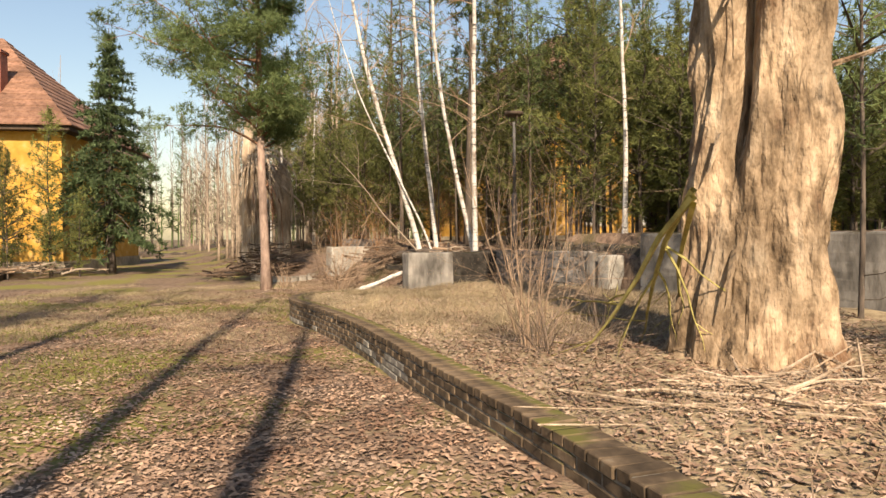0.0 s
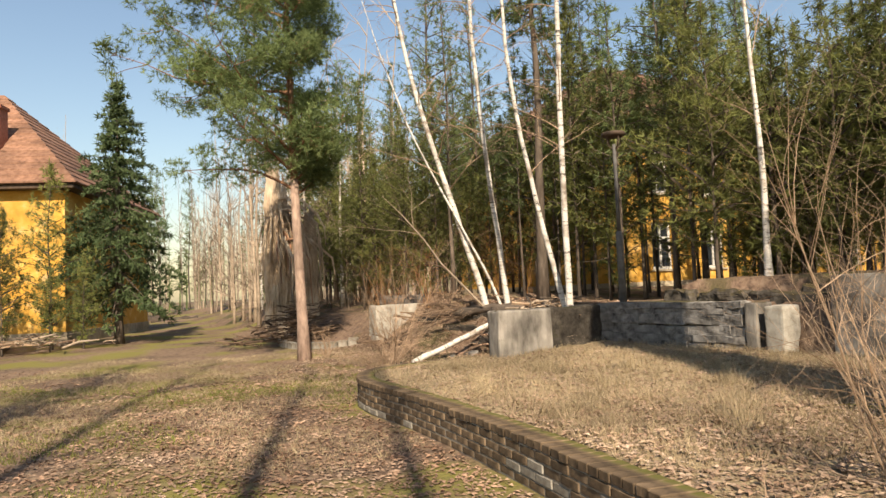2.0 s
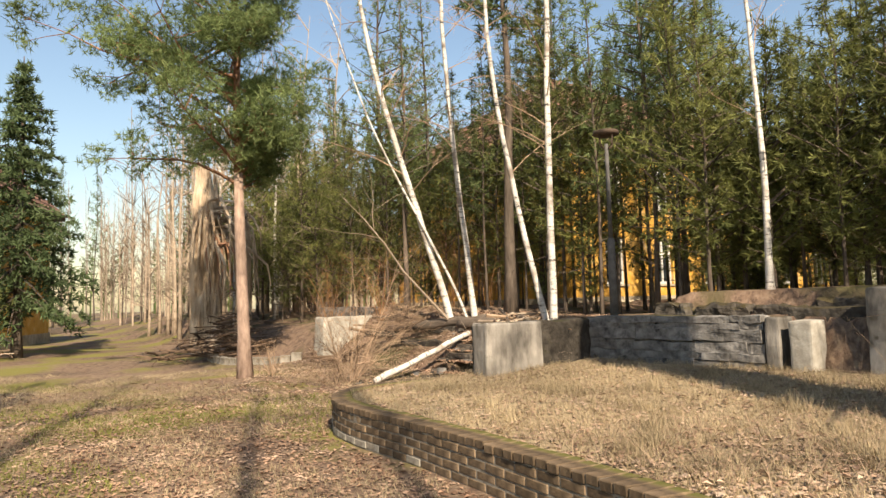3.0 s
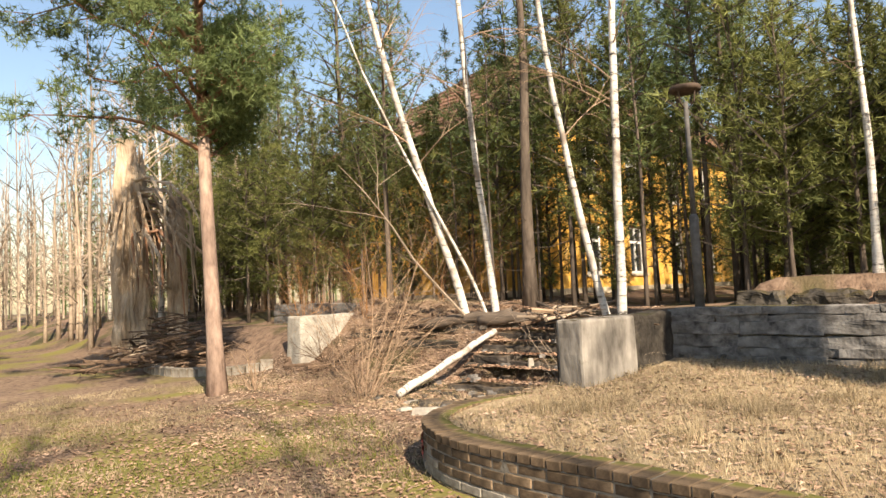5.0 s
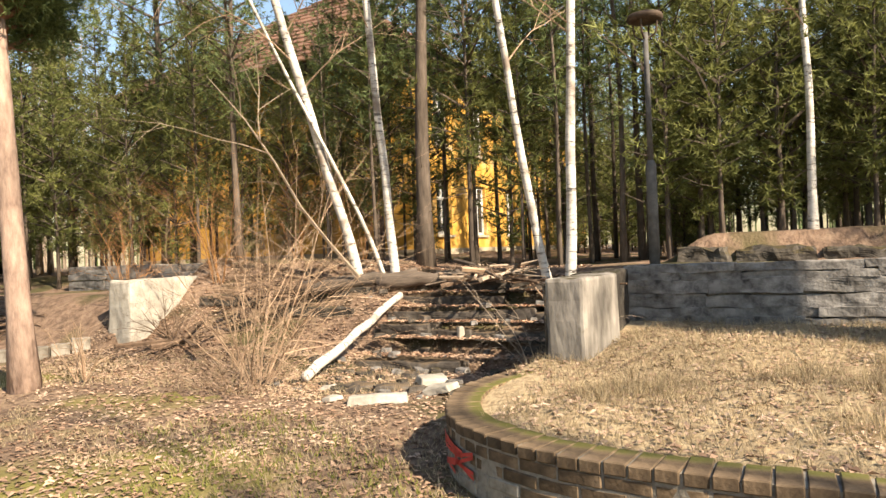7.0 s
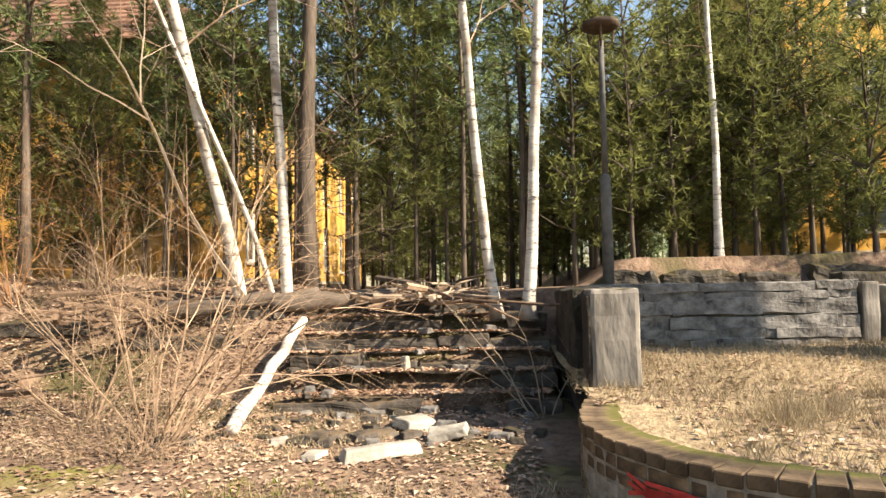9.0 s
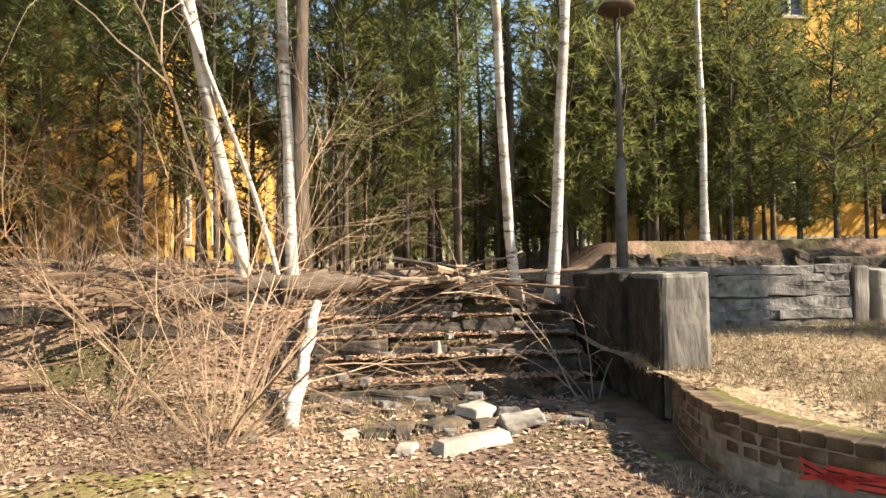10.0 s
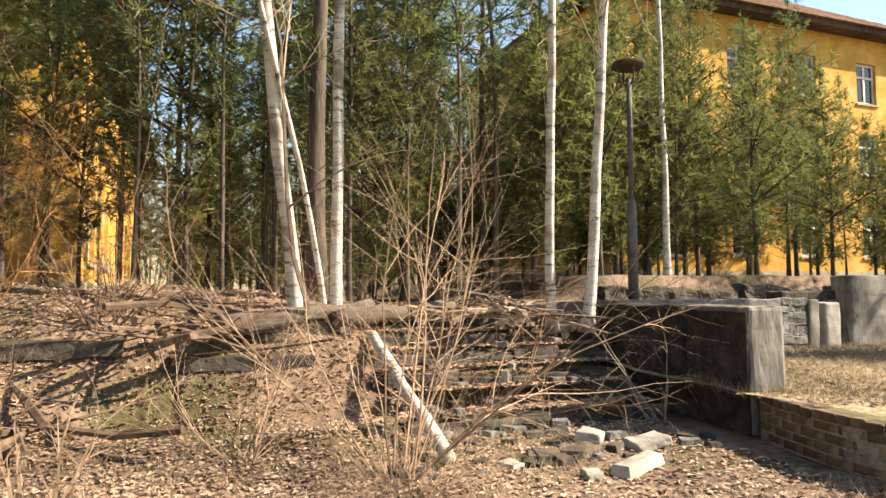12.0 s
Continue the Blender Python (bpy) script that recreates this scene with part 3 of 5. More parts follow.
def window(parent, x0, z0, x1, z1):
    g = Geo()
    W_, H_ = x1 - x0, z1 - z0
    t = 0.09
    for b in ((0, 0, t, H_), (W_ - t, 0, W_, H_), (t, 0, W_ - t, t), (t, H_ - t, W_ - t, H_), (W_ / 2 - t / 2, t, W_ / 2 + t / 2, H_ - t),
              (t, H_ * 0.64, W_ / 2 - t / 2, H_ * 0.64 + t), (W_ / 2 + t / 2, H_ * 0.64, W_ - t, H_ * 0.64 + t)):
        g.box(b[0], 0, b[1], b[2], 0.07, b[3])
    fr = place("window_frame", g.mesh("window_frame", WHITEPAINT), parent, pose(x0, 0.1, z0), "white painted wooden window frame")
    s = Geo()
    s.box(-0.08, -0.16, -0.07, W_ + 0.08, 0.1, 0)
    place("window_sill", s.mesh("window_sill", PLASTER), fr)
    for a, b, c, d in ((t, t, W_ / 2 - t / 2, H_ * 0.64), (W_ / 2 + t / 2, t, W_ - t, H_ * 0.64), (t, H_ * 0.64 + t, W_ / 2 - t / 2, H_ - t), (W_ / 2 + t / 2, H_ * 0.64 + t, W_ - t, H_ - t)):
        p = Geo()
        p.box(a, 0.03, b, c, 0.04, d)
        place("pane", p.mesh("pane", GLASS), fr)


def hip_roof(L, D, z, rise, over):
    g = Geo()
    a, b, c, d = -over, L + over, -over, D + over
    half = (d - c) / 2
    n_ = 16
    # rows of tiles as shallow steps on each slope
    for k in range(n_):
        t0, t1 = k / n_, (k + 1) / n_
        z0, z1 = z + rise * t0 + 0.05, z + rise * t1
        x0, x1, X0, X1 = a + half * 0.9 * t0, a + half * 0.9 * t1, b - half * 0.9 * t0, b - half * 0.9 * t1
        y0, y1, Y0, Y1 = c + half * t0, c + half * t1, d - half * t0, d - half * t1
        for q in (((x0, y0, z0), (X0, y0, z0), (X1, y1, z1), (x1, y1, z1)), ((X0, y0, z0), (X0, Y0, z0), (X1, Y1, z1), (X1, y1, z1)),
                  ((X0, Y0, z0), (x0, Y0, z0), (x1, Y1, z1), (X1, Y1, z1)), ((x0, Y0, z0), (x0, y0, z0), (x1, y1, z1), (x1, Y1, z1))):
            i = len(g.v)
            g.v += list(q)
            g.f.append((i, i + 1, i + 2, i + 3))
            p0, p1 = Vector(q[0]), Vector(q[1])
            i = len(g.v)
            g.v += [tuple(p0), tuple(p1), (p1.x, p1.y, p1.z - 0.05), (p0.x, p0.y, p0.z - 0.05)]
            g.f.append((i + 3, i + 2, i + 1, i))
    i = len(g.v)
    g.v += [(a, c, z), (b, c, z), (b, d, z), (a, d, z)]
    g.f.append((i, i + 3, i + 2, i + 1))
    return g


def house(m, L, D, H, rise, opens, side_opens, label, chimneys=()):
    """Facade along local x at y = 0, the body behind it; origin at the left foot."""
    h = thing("house", m, label, "house")
    place("wall", facade(L, H, opens).mesh("wall", OCHRE), h)
    place("wall", facade(D - 0.7, H, side_opens).mesh("wall", OCHRE), h, pose(L, 0.35, 0, 0, 0, 90))
    place("wall", facade(D - 0.7, H, side_opens).mesh("wall", OCHRE), h, pose(0, D - 0.35, 0, 0, 0, -90))
    place("wall", facade(L, H, []).mesh("wall", OCHRE), h, pose(L, D, 0, 0, 0, 180))
    p = Geo()
    p.box(-0.06, -0.06, -0.4, L + 0.06, D + 0.06, 0.5)
    place("plinth", p.mesh("plinth", PLASTER), h)
    fl_ = Geo()
    fl_.box(0.35, 0.35, 0.5, L - 0.35, D - 0.35, 0.7)
    place("floor_slab", fl_.mesh("floor_slab", DARKWOOD), h)
    e = Geo()
    e.box(-0.55, -0.55, H + 0.004, L + 0.55, D + 0.55, H + 0.2)
    place("eave", e.mesh("eave", DARKWOOD), h, None, "dark wooden eave boards")
    roof = place("roof", hip_roof(L, D, H + 0.2, rise, 0.7).mesh("roof", ROOFTILE), h, None, "weathered red tiled hip roof")
    for x, y, z, top in chimneys:
        c = Geo()
        c.box(x - 0.34, y - 0.34, z, x + 0.34, y + 0.34, top)
        c.box(x - 0.40, y - 0.40, top, x + 0.40, y + 0.40, top + 0.14)
        place("chimney", c.mesh("chimney", CHIMNEY), roof, None, "red brick chimney")
    for o in opens:
        window(h, *o)
    return h


def facing(x, y, z, dx, dy):
    """Local x along (dx, dy)."""
    return pose(x, y, z, 0, 0, math.degrees(math.atan2(dy, dx)))


# across the track: facade runs to the left of its visible corner
hx, hy = -17.6, 30.1
opens = [(x, z, x + 1.15, z + 1.6) for x in (1.2, 4.6, 8.0, 11.4, 13.9) for z in (1.2, 4.1)]
house(facing(hx - 0.985 * 18, hy - 0.17 * 18, 0, 0.985, 0.17), 18, 11, 6.3, 5.4, opens, [], "two-storey ochre house with a red hip roof, abandoned",
      ((13.0, 3.0, 7.5, 11.6), (14.6, 1.6, 7.0, 10.1)))
# behind the wood, its long side towards the stairs
ha = uv(16.6, -19.4, 1.0)
opens = [(x, z, x + 1.0, z + 1.6) for x in (1.5, 4.2, 7.2, 10.2, 13.2, 16.2) for z in (0.9, 3.5)]
house(facing(ha.x, ha.y, 1.0, UX, UY), 19, 10, 5.6, 4.0, opens, [], "ochre house with red roof half hidden by pines")
# at the right, its front towards the stairs
hb = uv(19.3, -5.5, 1.4)
opens = [(x, z, x + 1.0, z + 1.5) for x in (1.6, 4.6, 7.6, 10.6) for z in (1.0, 4.0, 6.6)]
house(facing(hb.x, hb.y, 1.4, UY, -UX), 14, 11, 9.0, 4.0, opens, [], "tall ochre house with grey plaster behind the pines")


# ---- trees ----
def tuft(g, p, d, rng, size, count, w):
    for _ in range(count):
        k = (d * 0.7 + unit(rng)).normalized()
        side = k.cross(unit(rng)).normalized()
        g.blade(p, k * size * rng.uniform(0.7, 1.2), side, w)


def trunk_points(rng, H, r, n=9, bend=0.05, lean=(0, 0)):
    pts, rad = [], []
    ox, oy = rng.uniform(0, 9), rng.uniform(0, 9)
    for i in range(n):
        t = i / (n - 1)
        z = -0.25 + (H + 0.25) * t
        pts.append(Vector((lean[0] * z + bend * H * noise.noise(Vector((ox, t * 2.2, 0))) * t, lean[1] * z + bend * H * noise.noise(Vector((oy, t * 2.2, 5))) * t, z)))
        rad.append(max(0.008, r * (1 - 0.9 * t) * (1.35 if i == 0 else 1)))
    return pts, rad


def at_height(pts, z):
    for a, b in zip(pts, pts[1:]):
        if a.z <= z <= b.z:
            return a.lerp(b, (z - a.z) / max(1e-6, b.z - a.z))
    return pts[-1].copy()


def conifer(name, seed, H, base, spread, r, needles, bark, label, droop=0.1, whorl=0.38, per=5, size=0.2, width=0.02, blades=5, tufts=3,
            step=0.13, lean=(0, 0), one_sided=None, power=1.0, dead=True, taper_in=0.25, m=None, bend=0.04, low_bark=None, vary=(0.6, 1.15), bare=0.25, lift=0.0, fluff=0.1):
    """A pine or spruce at the origin: trunk, boughs, needle crown."""
    rng = random.Random(seed)
    pts, rad = trunk_points(rng, H, r, 10, bend, lean)
    t = thing(name, m if m is not None else pose(0, 0, 0), label, name.replace("_", " "))
    g = Geo()
    if low_bark:
        g.tube(pts[:4], rad[:4], 12)
        place("lower_trunk", g.mesh("lower_trunk", low_bark, True), t, None, "pale pinkish lower bark")
        g = Geo()
        g.tube(pts[3:], rad[3:], 12)
    else:
        g.tube(pts, rad, 8 if r > 0.08 else 6)
    place("trunk", g.mesh("trunk", bark, True), t)
    boughs, crown = Geo(), Geo()
    z = base
    while z < H - 0.15:
        q = (z - base) / (H - base)
        length = spread * (1 - q) ** power * (taper_in + (1 - taper_in) * min(1, q * 5)) + 0.12
        turn = rng.uniform(0, 6.28)
        for k in range(per):
            a = turn + k * 6.283 / per + rng.uniform(-0.4, 0.4)
            ln = length * rng.uniform(*vary)
            if one_sided:
                ln *= 1 + one_sided[1] * math.cos(a - one_sided[0])
            out = Vector((math.cos(a), math.sin(a), 0))
            rise = rng.uniform(0.05, 0.4) + lift * rng.random() - droop * 3 * (1 - q)
            p0 = at_height(pts, z + rng.uniform(-0.12, 0.12))
            arc = [p0 + out * ln * s + Vector((0, 0, ln * (rise * s - droop * s * s * 0.6))) for s in (0, 0.35, 0.7, 1.0)]
            boughs.tube(arc, [max(0.006, 0.02 * ln), 0.012 * ln + 0.004, 0.008, 0.004], 3, False)
            s = bare if ln > 0.5 else 0.1
            while s < 1.0:
                i = min(2, int(s / 0.35))
                p = arc[i].lerp(arc[i + 1], (s - 0.35 * i) / 0.35 if i < 2 else (s - 0.7) / 0.3)
                sw = ln * 0.32 * (1.15 - s)
                for _ in range(tufts):
                    c = p + out.cross(Vector((0, 0, 1))) * rng.uniform(-sw, sw) + Vector((0, 0, rng.uniform(-0.8 * fluff, fluff) + droop * rng.uniform(-0.5, 0)))
                    tuft(crown, c, out + Vector((0, 0, 0.3 - droop)), rng, size, blades, width)
                s += step / ln
        z += whorl * rng.uniform(0.7, 1.3)
    if dead:
        z = 0.7
        while z < base:
            a = rng.uniform(0, 6.28)
            p0 = at_height(pts, z)
            ln = rng.uniform(0.25, 0.8) * min(1, spread)
            out = Vector((math.cos(a), math.sin(a), rng.uniform(-0.3, 0.3)))
            boughs.tube([p0, p0 + out * ln * 0.5, p0 + out * ln + Vector((0, 0, 0.08))], [0.009, 0.006, 0.003], 3, False)
            z += rng.uniform(0.08, 0.3)
    tagged(place("bough", boughs.mesh("bough", bark), t), kind="stuff")
    place("crown", crown.mesh("crown", needles), t)
    return t


def twiggy(g, p, d, ln, r, rng, depth, droop=0.0, fork=4, sides=4, spread=0.7):
    """A bare branch with side twigs."""
    pts, rad = [p.copy()], [r]
    n_ = 5
    q, dd = p.copy(), d.normalized()
    for i in range(n_):
        dd = (dd + unit(rng) * 0.16 + Vector((0, 0, -droop))).normalized()
        q = q + dd * (ln / n_)
        pts.append(q.copy())
        rad.append(r * (1 - 0.85 * (i + 1) / n_))
    g.tube(pts, rad, sides, False)
    if depth > 0:
        for _ in range(fork):
            i = rng.randint(1, n_ - 1)
            a = (pts[i + 1] - pts[i]).normalized()
            o = (a + unit(rng) * spread).normalized()
            twiggy(g, pts[i].lerp(pts[i + 1], rng.random()), o, ln * rng.uniform(0.3, 0.6), rad[i] * 0.6, rng, depth - 1, droop * 1.3, max(2, fork - 1), 3, spread)


def birch(seed, x, y, z, stem, r, label, H=11.0, limbs=17, low=2.6, top_droop=0.06):
    """A bare birch whose stem passes the points (dx, dy, z) above its foot."""
    rng = random.Random(seed)
    t = thing("birch_tree", pose(x, y, z), label, "birch tree", "bare birches")
    ctrl = [Vector(p) for p in stem]
    pts = []
    for i in range(len(ctrl) - 1):
        a, b, c, d = ctrl[max(i - 1, 0)], ctrl[i], ctrl[i + 1], ctrl[min(i + 2, len(ctrl) - 1)]
        for k in range(5):
            s = k / 5
            pts.append(0.5 * (2 * b + (c - a) * s + (2 * a - 5 * b + 4 * c - d) * s * s + (3 * b - a - 3 * c + d) * s ** 3))
    pts.append(ctrl[-1])
    pts = [p + Vector((noise.noise(Vector((p.z * 0.9, seed, 0))), noise.noise(Vector((p.z * 0.9, seed, 9))), 0)) * 0.03 * min(1, p.z) for p in pts]
    n_ = len(pts)
    rad = [r * (1 - 0.86 * i / n_) * (1.5 if i == 0 else 1.15 if i == 1 else 1) for i in range(n_)]
    g = Geo()
    g.tube(pts, rad, 12, True, 0.05, rng)
    place("trunk", g.mesh("trunk", BIRCH, True), t)
    for _ in range(limbs):
        b = Geo()
        h = rng.uniform(low, pts[-1].z * 0.97)
        p = at_height(pts, h)
        a = rng.uniform(0, 6.28)
        ln = rng.uniform(0.9, 2.2) * (1.2 - 0.6 * h / pts[-1].z)
        twiggy(b, p, Vector((math.cos(a), math.sin(a), rng.uniform(0.3, 1.3))), ln, r * 0.12 + 0.003, rng, 2, top_droop, 5)
        place("branch", b.mesh("branch", TWIG), t, None, "thin bare brown branch")
    return t


def shrub(seed, x, y, z, stems, height, spread, label, material=None, fork=5, depth=2, r=0.012, droop=0.0, name="bare_shrub"):
    rng = random.Random(seed)
    t = thing(name, pose(x, y, z), label, "shrub", "bare shrubs")
    for _ in range(stems):
        g = Geo()
        a = rng.uniform(0, 6.28)
        s = rng.uniform(0.05, 1) * spread
        twiggy(g, Vector((math.cos(a) * 0.12 * rng.random(), math.sin(a) * 0.12 * rng.random(), -0.05)), Vector((math.cos(a) * s, math.sin(a) * s, 1)),
               height * rng.uniform(0.45, 1.05), r * rng.uniform(0.6, 1.2), rng, depth, droop, fork, 4, 1.0)
        place("stem", g.mesh("stem", material or TWIG), t)
    return t


def broad_pine(seed, m, label, H=12.0, base=3.9, r=0.14, reach=2.8, side=3.3):
    """An old pine: crooked limbs that fork, with separate cushions of needles and gaps between them."""
    rng = random.Random(seed)
    pts, rad = trunk_points(rng, H, r, 12, 0.015, (-0.03, 0.02))
    t = thing("pine_tree", m, label, "pine tree")
    g = Geo()
    g.tube(pts[:5], rad[:5], 12, True, 0.04, rng)
    place("lower_trunk", g.mesh("lower_trunk", PINKBARK, True), t, None, "pale pinkish lower bark")
    g = Geo()
    g.tube(pts[4:], rad[4:], 10, True, 0.04, rng)
    place("trunk", g.mesh("trunk", PINEBARK, True), t)
    crown = Geo()
    z = base
    while z < H - 0.2:
        q = (z - base) / (H - base)
        a = rng.uniform(0, 6.28)
        ln = reach * (1.0 - 0.72 * q ** 1.6) * rng.uniform(0.55, 1.2) * (1 + 0.55 * math.cos(a - side)) * (0.7 + 0.3 * min(1, q * 4))
        p = at_height(pts, z)
        d = Vector((math.cos(a), math.sin(a), rng.uniform(-0.05, 0.55)))
        limb = [p.copy()]
        for k in range(6):
            d = (d.normalized() + unit(rng) * 0.28 + Vector((0, 0, 0.05))).normalized()
            p = p + d * ln / 6
            limb.append(p.copy())
        b = Geo()
        b.tube(limb, [max(0.006, 0.045 * (1 - k / 7) * (1 - 0.6 * q)) for k in range(7)], 5, False)
        for k in range(2, 7):
            for _ in range(2 if k < 6 else 3):
                o = (limb[k] - limb[k - 1]).normalized() * 0.6 + unit(rng) + Vector((0, 0, 0.35))
                tip = limb[k] + o.normalized() * rng.uniform(0.2, 0.7) * (0.5 + ln / 5)
                b.tube([limb[k], limb[k].lerp(tip, 0.5) + unit(rng) * 0.05, tip], [0.012, 0.008, 0.004], 3, False)
                size = rng.uniform(0.24, 0.5)
                for _ in range(int(78 * size)):
                    w = unit(rng) * size * rng.random() ** 0.4
                    tuft(crown, tip + Vector((w.x, w.y, w.z * 0.55)), (o * 0.3 + w + Vector((0, 0, 0.25))), rng, 0.15, 8, 0.009)
        place("limb", b.mesh("limb", PINEBARK), t)
        z += rng.uniform(0.06, 0.16)
    place("crown", crown.mesh("crown", NEEDLE), t)
    return t


def dead_trunk(m, seed, H, r, flutes, label, squash=0.8, splinters=14, flare=1.5, name="dead_tree", wood=None, split_at=4.4):
    """A broken fluted trunk with a ragged top."""
    t = thing(name, m, label, "dead tree")
    rng = random.Random(seed)
    S, N = 110, 90
    g = Geo()
    for i in range(N + 1):
        q = i / N
        for s in range(S):
            a = 2 * math.pi * s / S
            z = q * H
            c, sn = math.cos(a), math.sin(a)
            w = noise.noise(Vector((c * flutes, sn * flutes, z * 0.12 + seed)))
            w2 = noise.noise(Vector((c * flutes * 3.2, sn * flutes * 3.2, z * 0.5 + seed)))
            split = smooth(0.33, 0.06, abs(((a - split_at + 0.10 * math.sin(z * 1.3)) + math.pi) % (2 * math.pi) - math.pi))
            ridge = abs(noise.noise(Vector((c * flutes * 5.5, sn * flutes * 5.5, z * 0.7 + seed)))) + 0.5 * abs(noise.noise(Vector((c * flutes * 12, sn * flutes * 12, z * 2.0 + seed))))
            knob = noise.noise(Vector((c * 2.6, sn * 2.6, z * 1.6 + seed * 2)))
            rr = r * (1 + 0.24 * knob - 0.15 * (0.35 - ridge)) * (1 - 0.16 * q) * (1 + (flare - 1) * math.exp(-z * 2.2)) * (1 + 0.22 * w + 0.09 * w2 - 0.72 * split * smooth(1.5, 2.3, z))
            zz = z
            ragged = 1 + 0.42 * noise.noise(Vector((c * 2.4, sn * 2.4, seed + 3))) + 0.12 * noise.noise(Vector((c * 9, sn * 9, seed + 5)))
            zz *= 1 + (ragged - 1) * smooth(0.35, 1.0, q)
            rr *= 1 - 0.25 * smooth(0.8, 1.0, q)
            g.v.append((rr * c, rr * sn * squash, zz - 0.15))
    for i in range(N):
        for s in range(S):
            k = (s + 1) % S
            g.f.append((i * S + s, i * S + k, (i + 1) * S + k, (i + 1) * S + s))
    g.f.append(tuple(N * S + s for s in range(S)))
    place("trunk", g.mesh("trunk", wood or DEADWOOD, False), t)
    for _ in range(splinters):
        b = Geo()
        a = rng.uniform(0, 6.28)
        z = rng.uniform(0.1, 0.95) * H
        p = Vector((math.cos(a) * r * 0.95, math.sin(a) * r * squash * 0.95, z))
        ln = rng.uniform(0.3, 1.1)
        twiggy(b, p, Vector((math.cos(a) * 0.5, math.sin(a) * 0.5, rng.uniform(-1.4, 0.4))), ln, 0.035, rng, 0, 0.08)
        place("splinter", b.mesh("splinter", wood or DEADWOOD), t)
    return t


# ---- the near trees ----
def on_ground(x, y, dz=0.0):
    return pose(x, y, ground_z(x, y) + dz)


broad_pine(11, on_ground(-5.09, 18.77), "tall pine with orange upper bark and a broad dark crown")
conifer("spruce_tree", 12, 10.4, 2.0, 2.7, 0.17, SPRUCENEEDLE, GREYBARK, "dark green spruce with drooping boughs beside the house",
        droop=0.22, whorl=0.36, per=8, size=0.22, width=0.03, blades=5, tufts=4, step=0.16, dead=False, m=on_ground(-14.6, 28.6), power=0.95, taper_in=0.9, bend=0.01)
dead_trunk(pose(2.78, 6.45, 0.36, 0, 1.5, -20), 4, 9.0, 0.54, 1.3, "massive split dead tree trunk with peeling bark", flare=1.45)
stub = dead_trunk(on_ground(-8.05, 27.2, 0.0), 9, 5.6, 0.46, 2.0, "tall broken dead tree with hanging strips of bark", flare=1.2, splinters=14, wood=PALEWOOD)
rg = random.Random(14)
for k in range(44):
    a = rg.gauss(-0.1, 0.5) if k % 3 else rg.uniform(0, 6.28)
    top = rg.uniform(3.4, 5.0)
    reach = rg.uniform(0.3, 1.9) if k % 3 else rg.uniform(0.05, 0.35)
    out = Vector((math.cos(a), math.sin(a), 0))
    p0 = out * 0.3 + Vector((0, 0, top))
    p1 = p0 + out * reach * 0.55 + Vector((0, 0, rg.uniform(-0.15, 0.1)))
    p2 = p0 + out * reach + Vector((0, 0, -0.35 - 0.25 * reach))
    p3 = p2 + out * 0.15 + Vector((rg.uniform(-0.1, 0.1), 0, -rg.uniform(0.4, 1.5)))
    p4 = p3 + Vector((rg.uniform(-0.1, 0.1), rg.uniform(-0.1, 0.1), -rg.uniform(0.2, 0.6)))
    g = Geo()
    g.tube([p0, p1, p2, p3, p4], [0.035, 0.04, 0.034, 0.022, 0.004], 5, True, 0.5, rg)
    place("bark_strip", g.mesh("bark_strip", PALEWOOD if k % 4 else PINEBARK), stub)
side_stub = dead_trunk(on_ground(-6.9, 27.4, 0.0), 19, 3.6, 0.26, 2.0, "lower broken dead stem beside the dead tree", flare=1.2, splinters=8, wood=PALEWOOD)

birch(1, -0.81, 18.87, 1.0, [(0, 0, -0.2), (-0.3, 0, 1), (-1.45, -0.05, 5), (-2.0, -0.1, 8), (-2.3, -0.2, 11)], 0.088, "white birch leaning over the stairs")
birch(2, -0.36, 18.63, 1.0, [(0, 0, -0.2), (-0.12, -0.05, 1), (-0.5, -0.25, 5), (-0.6, -0.5, 8), (-0.5, -0.8, 11)], 0.078, "white birch with a slender stem above the stairs")
birch(3, -0.45, 18.7, 1.0, [(0, 0, -0.2), (-0.45, 0, 1), (-1.9, 0.2, 4), (-2.6, 0.4, 6), (-3.2, 0.6, 8)], 0.035, "thin leaning birch stem among the others", limbs=8)
birch(4, 0.64, 16.35, 1.0, [(0, 0, -0.2), (-0.28, 0, 1), (-0.85, -0.1, 4), (-1.05, -0.2, 7), (-1.0, -0.3, 10)], 0.066, "curved white birch at the stair head")
birch(5, 0.6, 15.95, 1.0, [(0, 0, -0.2), (-0.02, -0.1, 1), (-0.02, -0.35, 5), (0.1, -0.6, 8), (0.3, -0.9, 11)], 0.076, "upright white birch at the stair head")
birch(6, 3.7, 14.66, 1.5, [(0, 0, -0.2), (0.02, 0, 2), (-0.05, 0.05, 5), (0.1, 0.1, 10)], 0.062, "slim white birch on the terrace")
birch(7, -17.3, 21.6, 0.2, [(0, 0, -0.2), (-0.1, 0, 3), (0.4, 0.1, 7), (0.6, 0.2, 10)], 0.06, "bare birch in front of the ochre house", limbs=44, low=2.2, top_droop=0.12)
conifer("pine_tree", 14, 10.5, 6.5, 1.7, 0.14, NEEDLE, GREYBARK, "dark old pine with a bare grey-brown trunk", m=on_ground(0.49, 19.2), per=4, size=0.25, blades=5, lean=(0.02, 0))

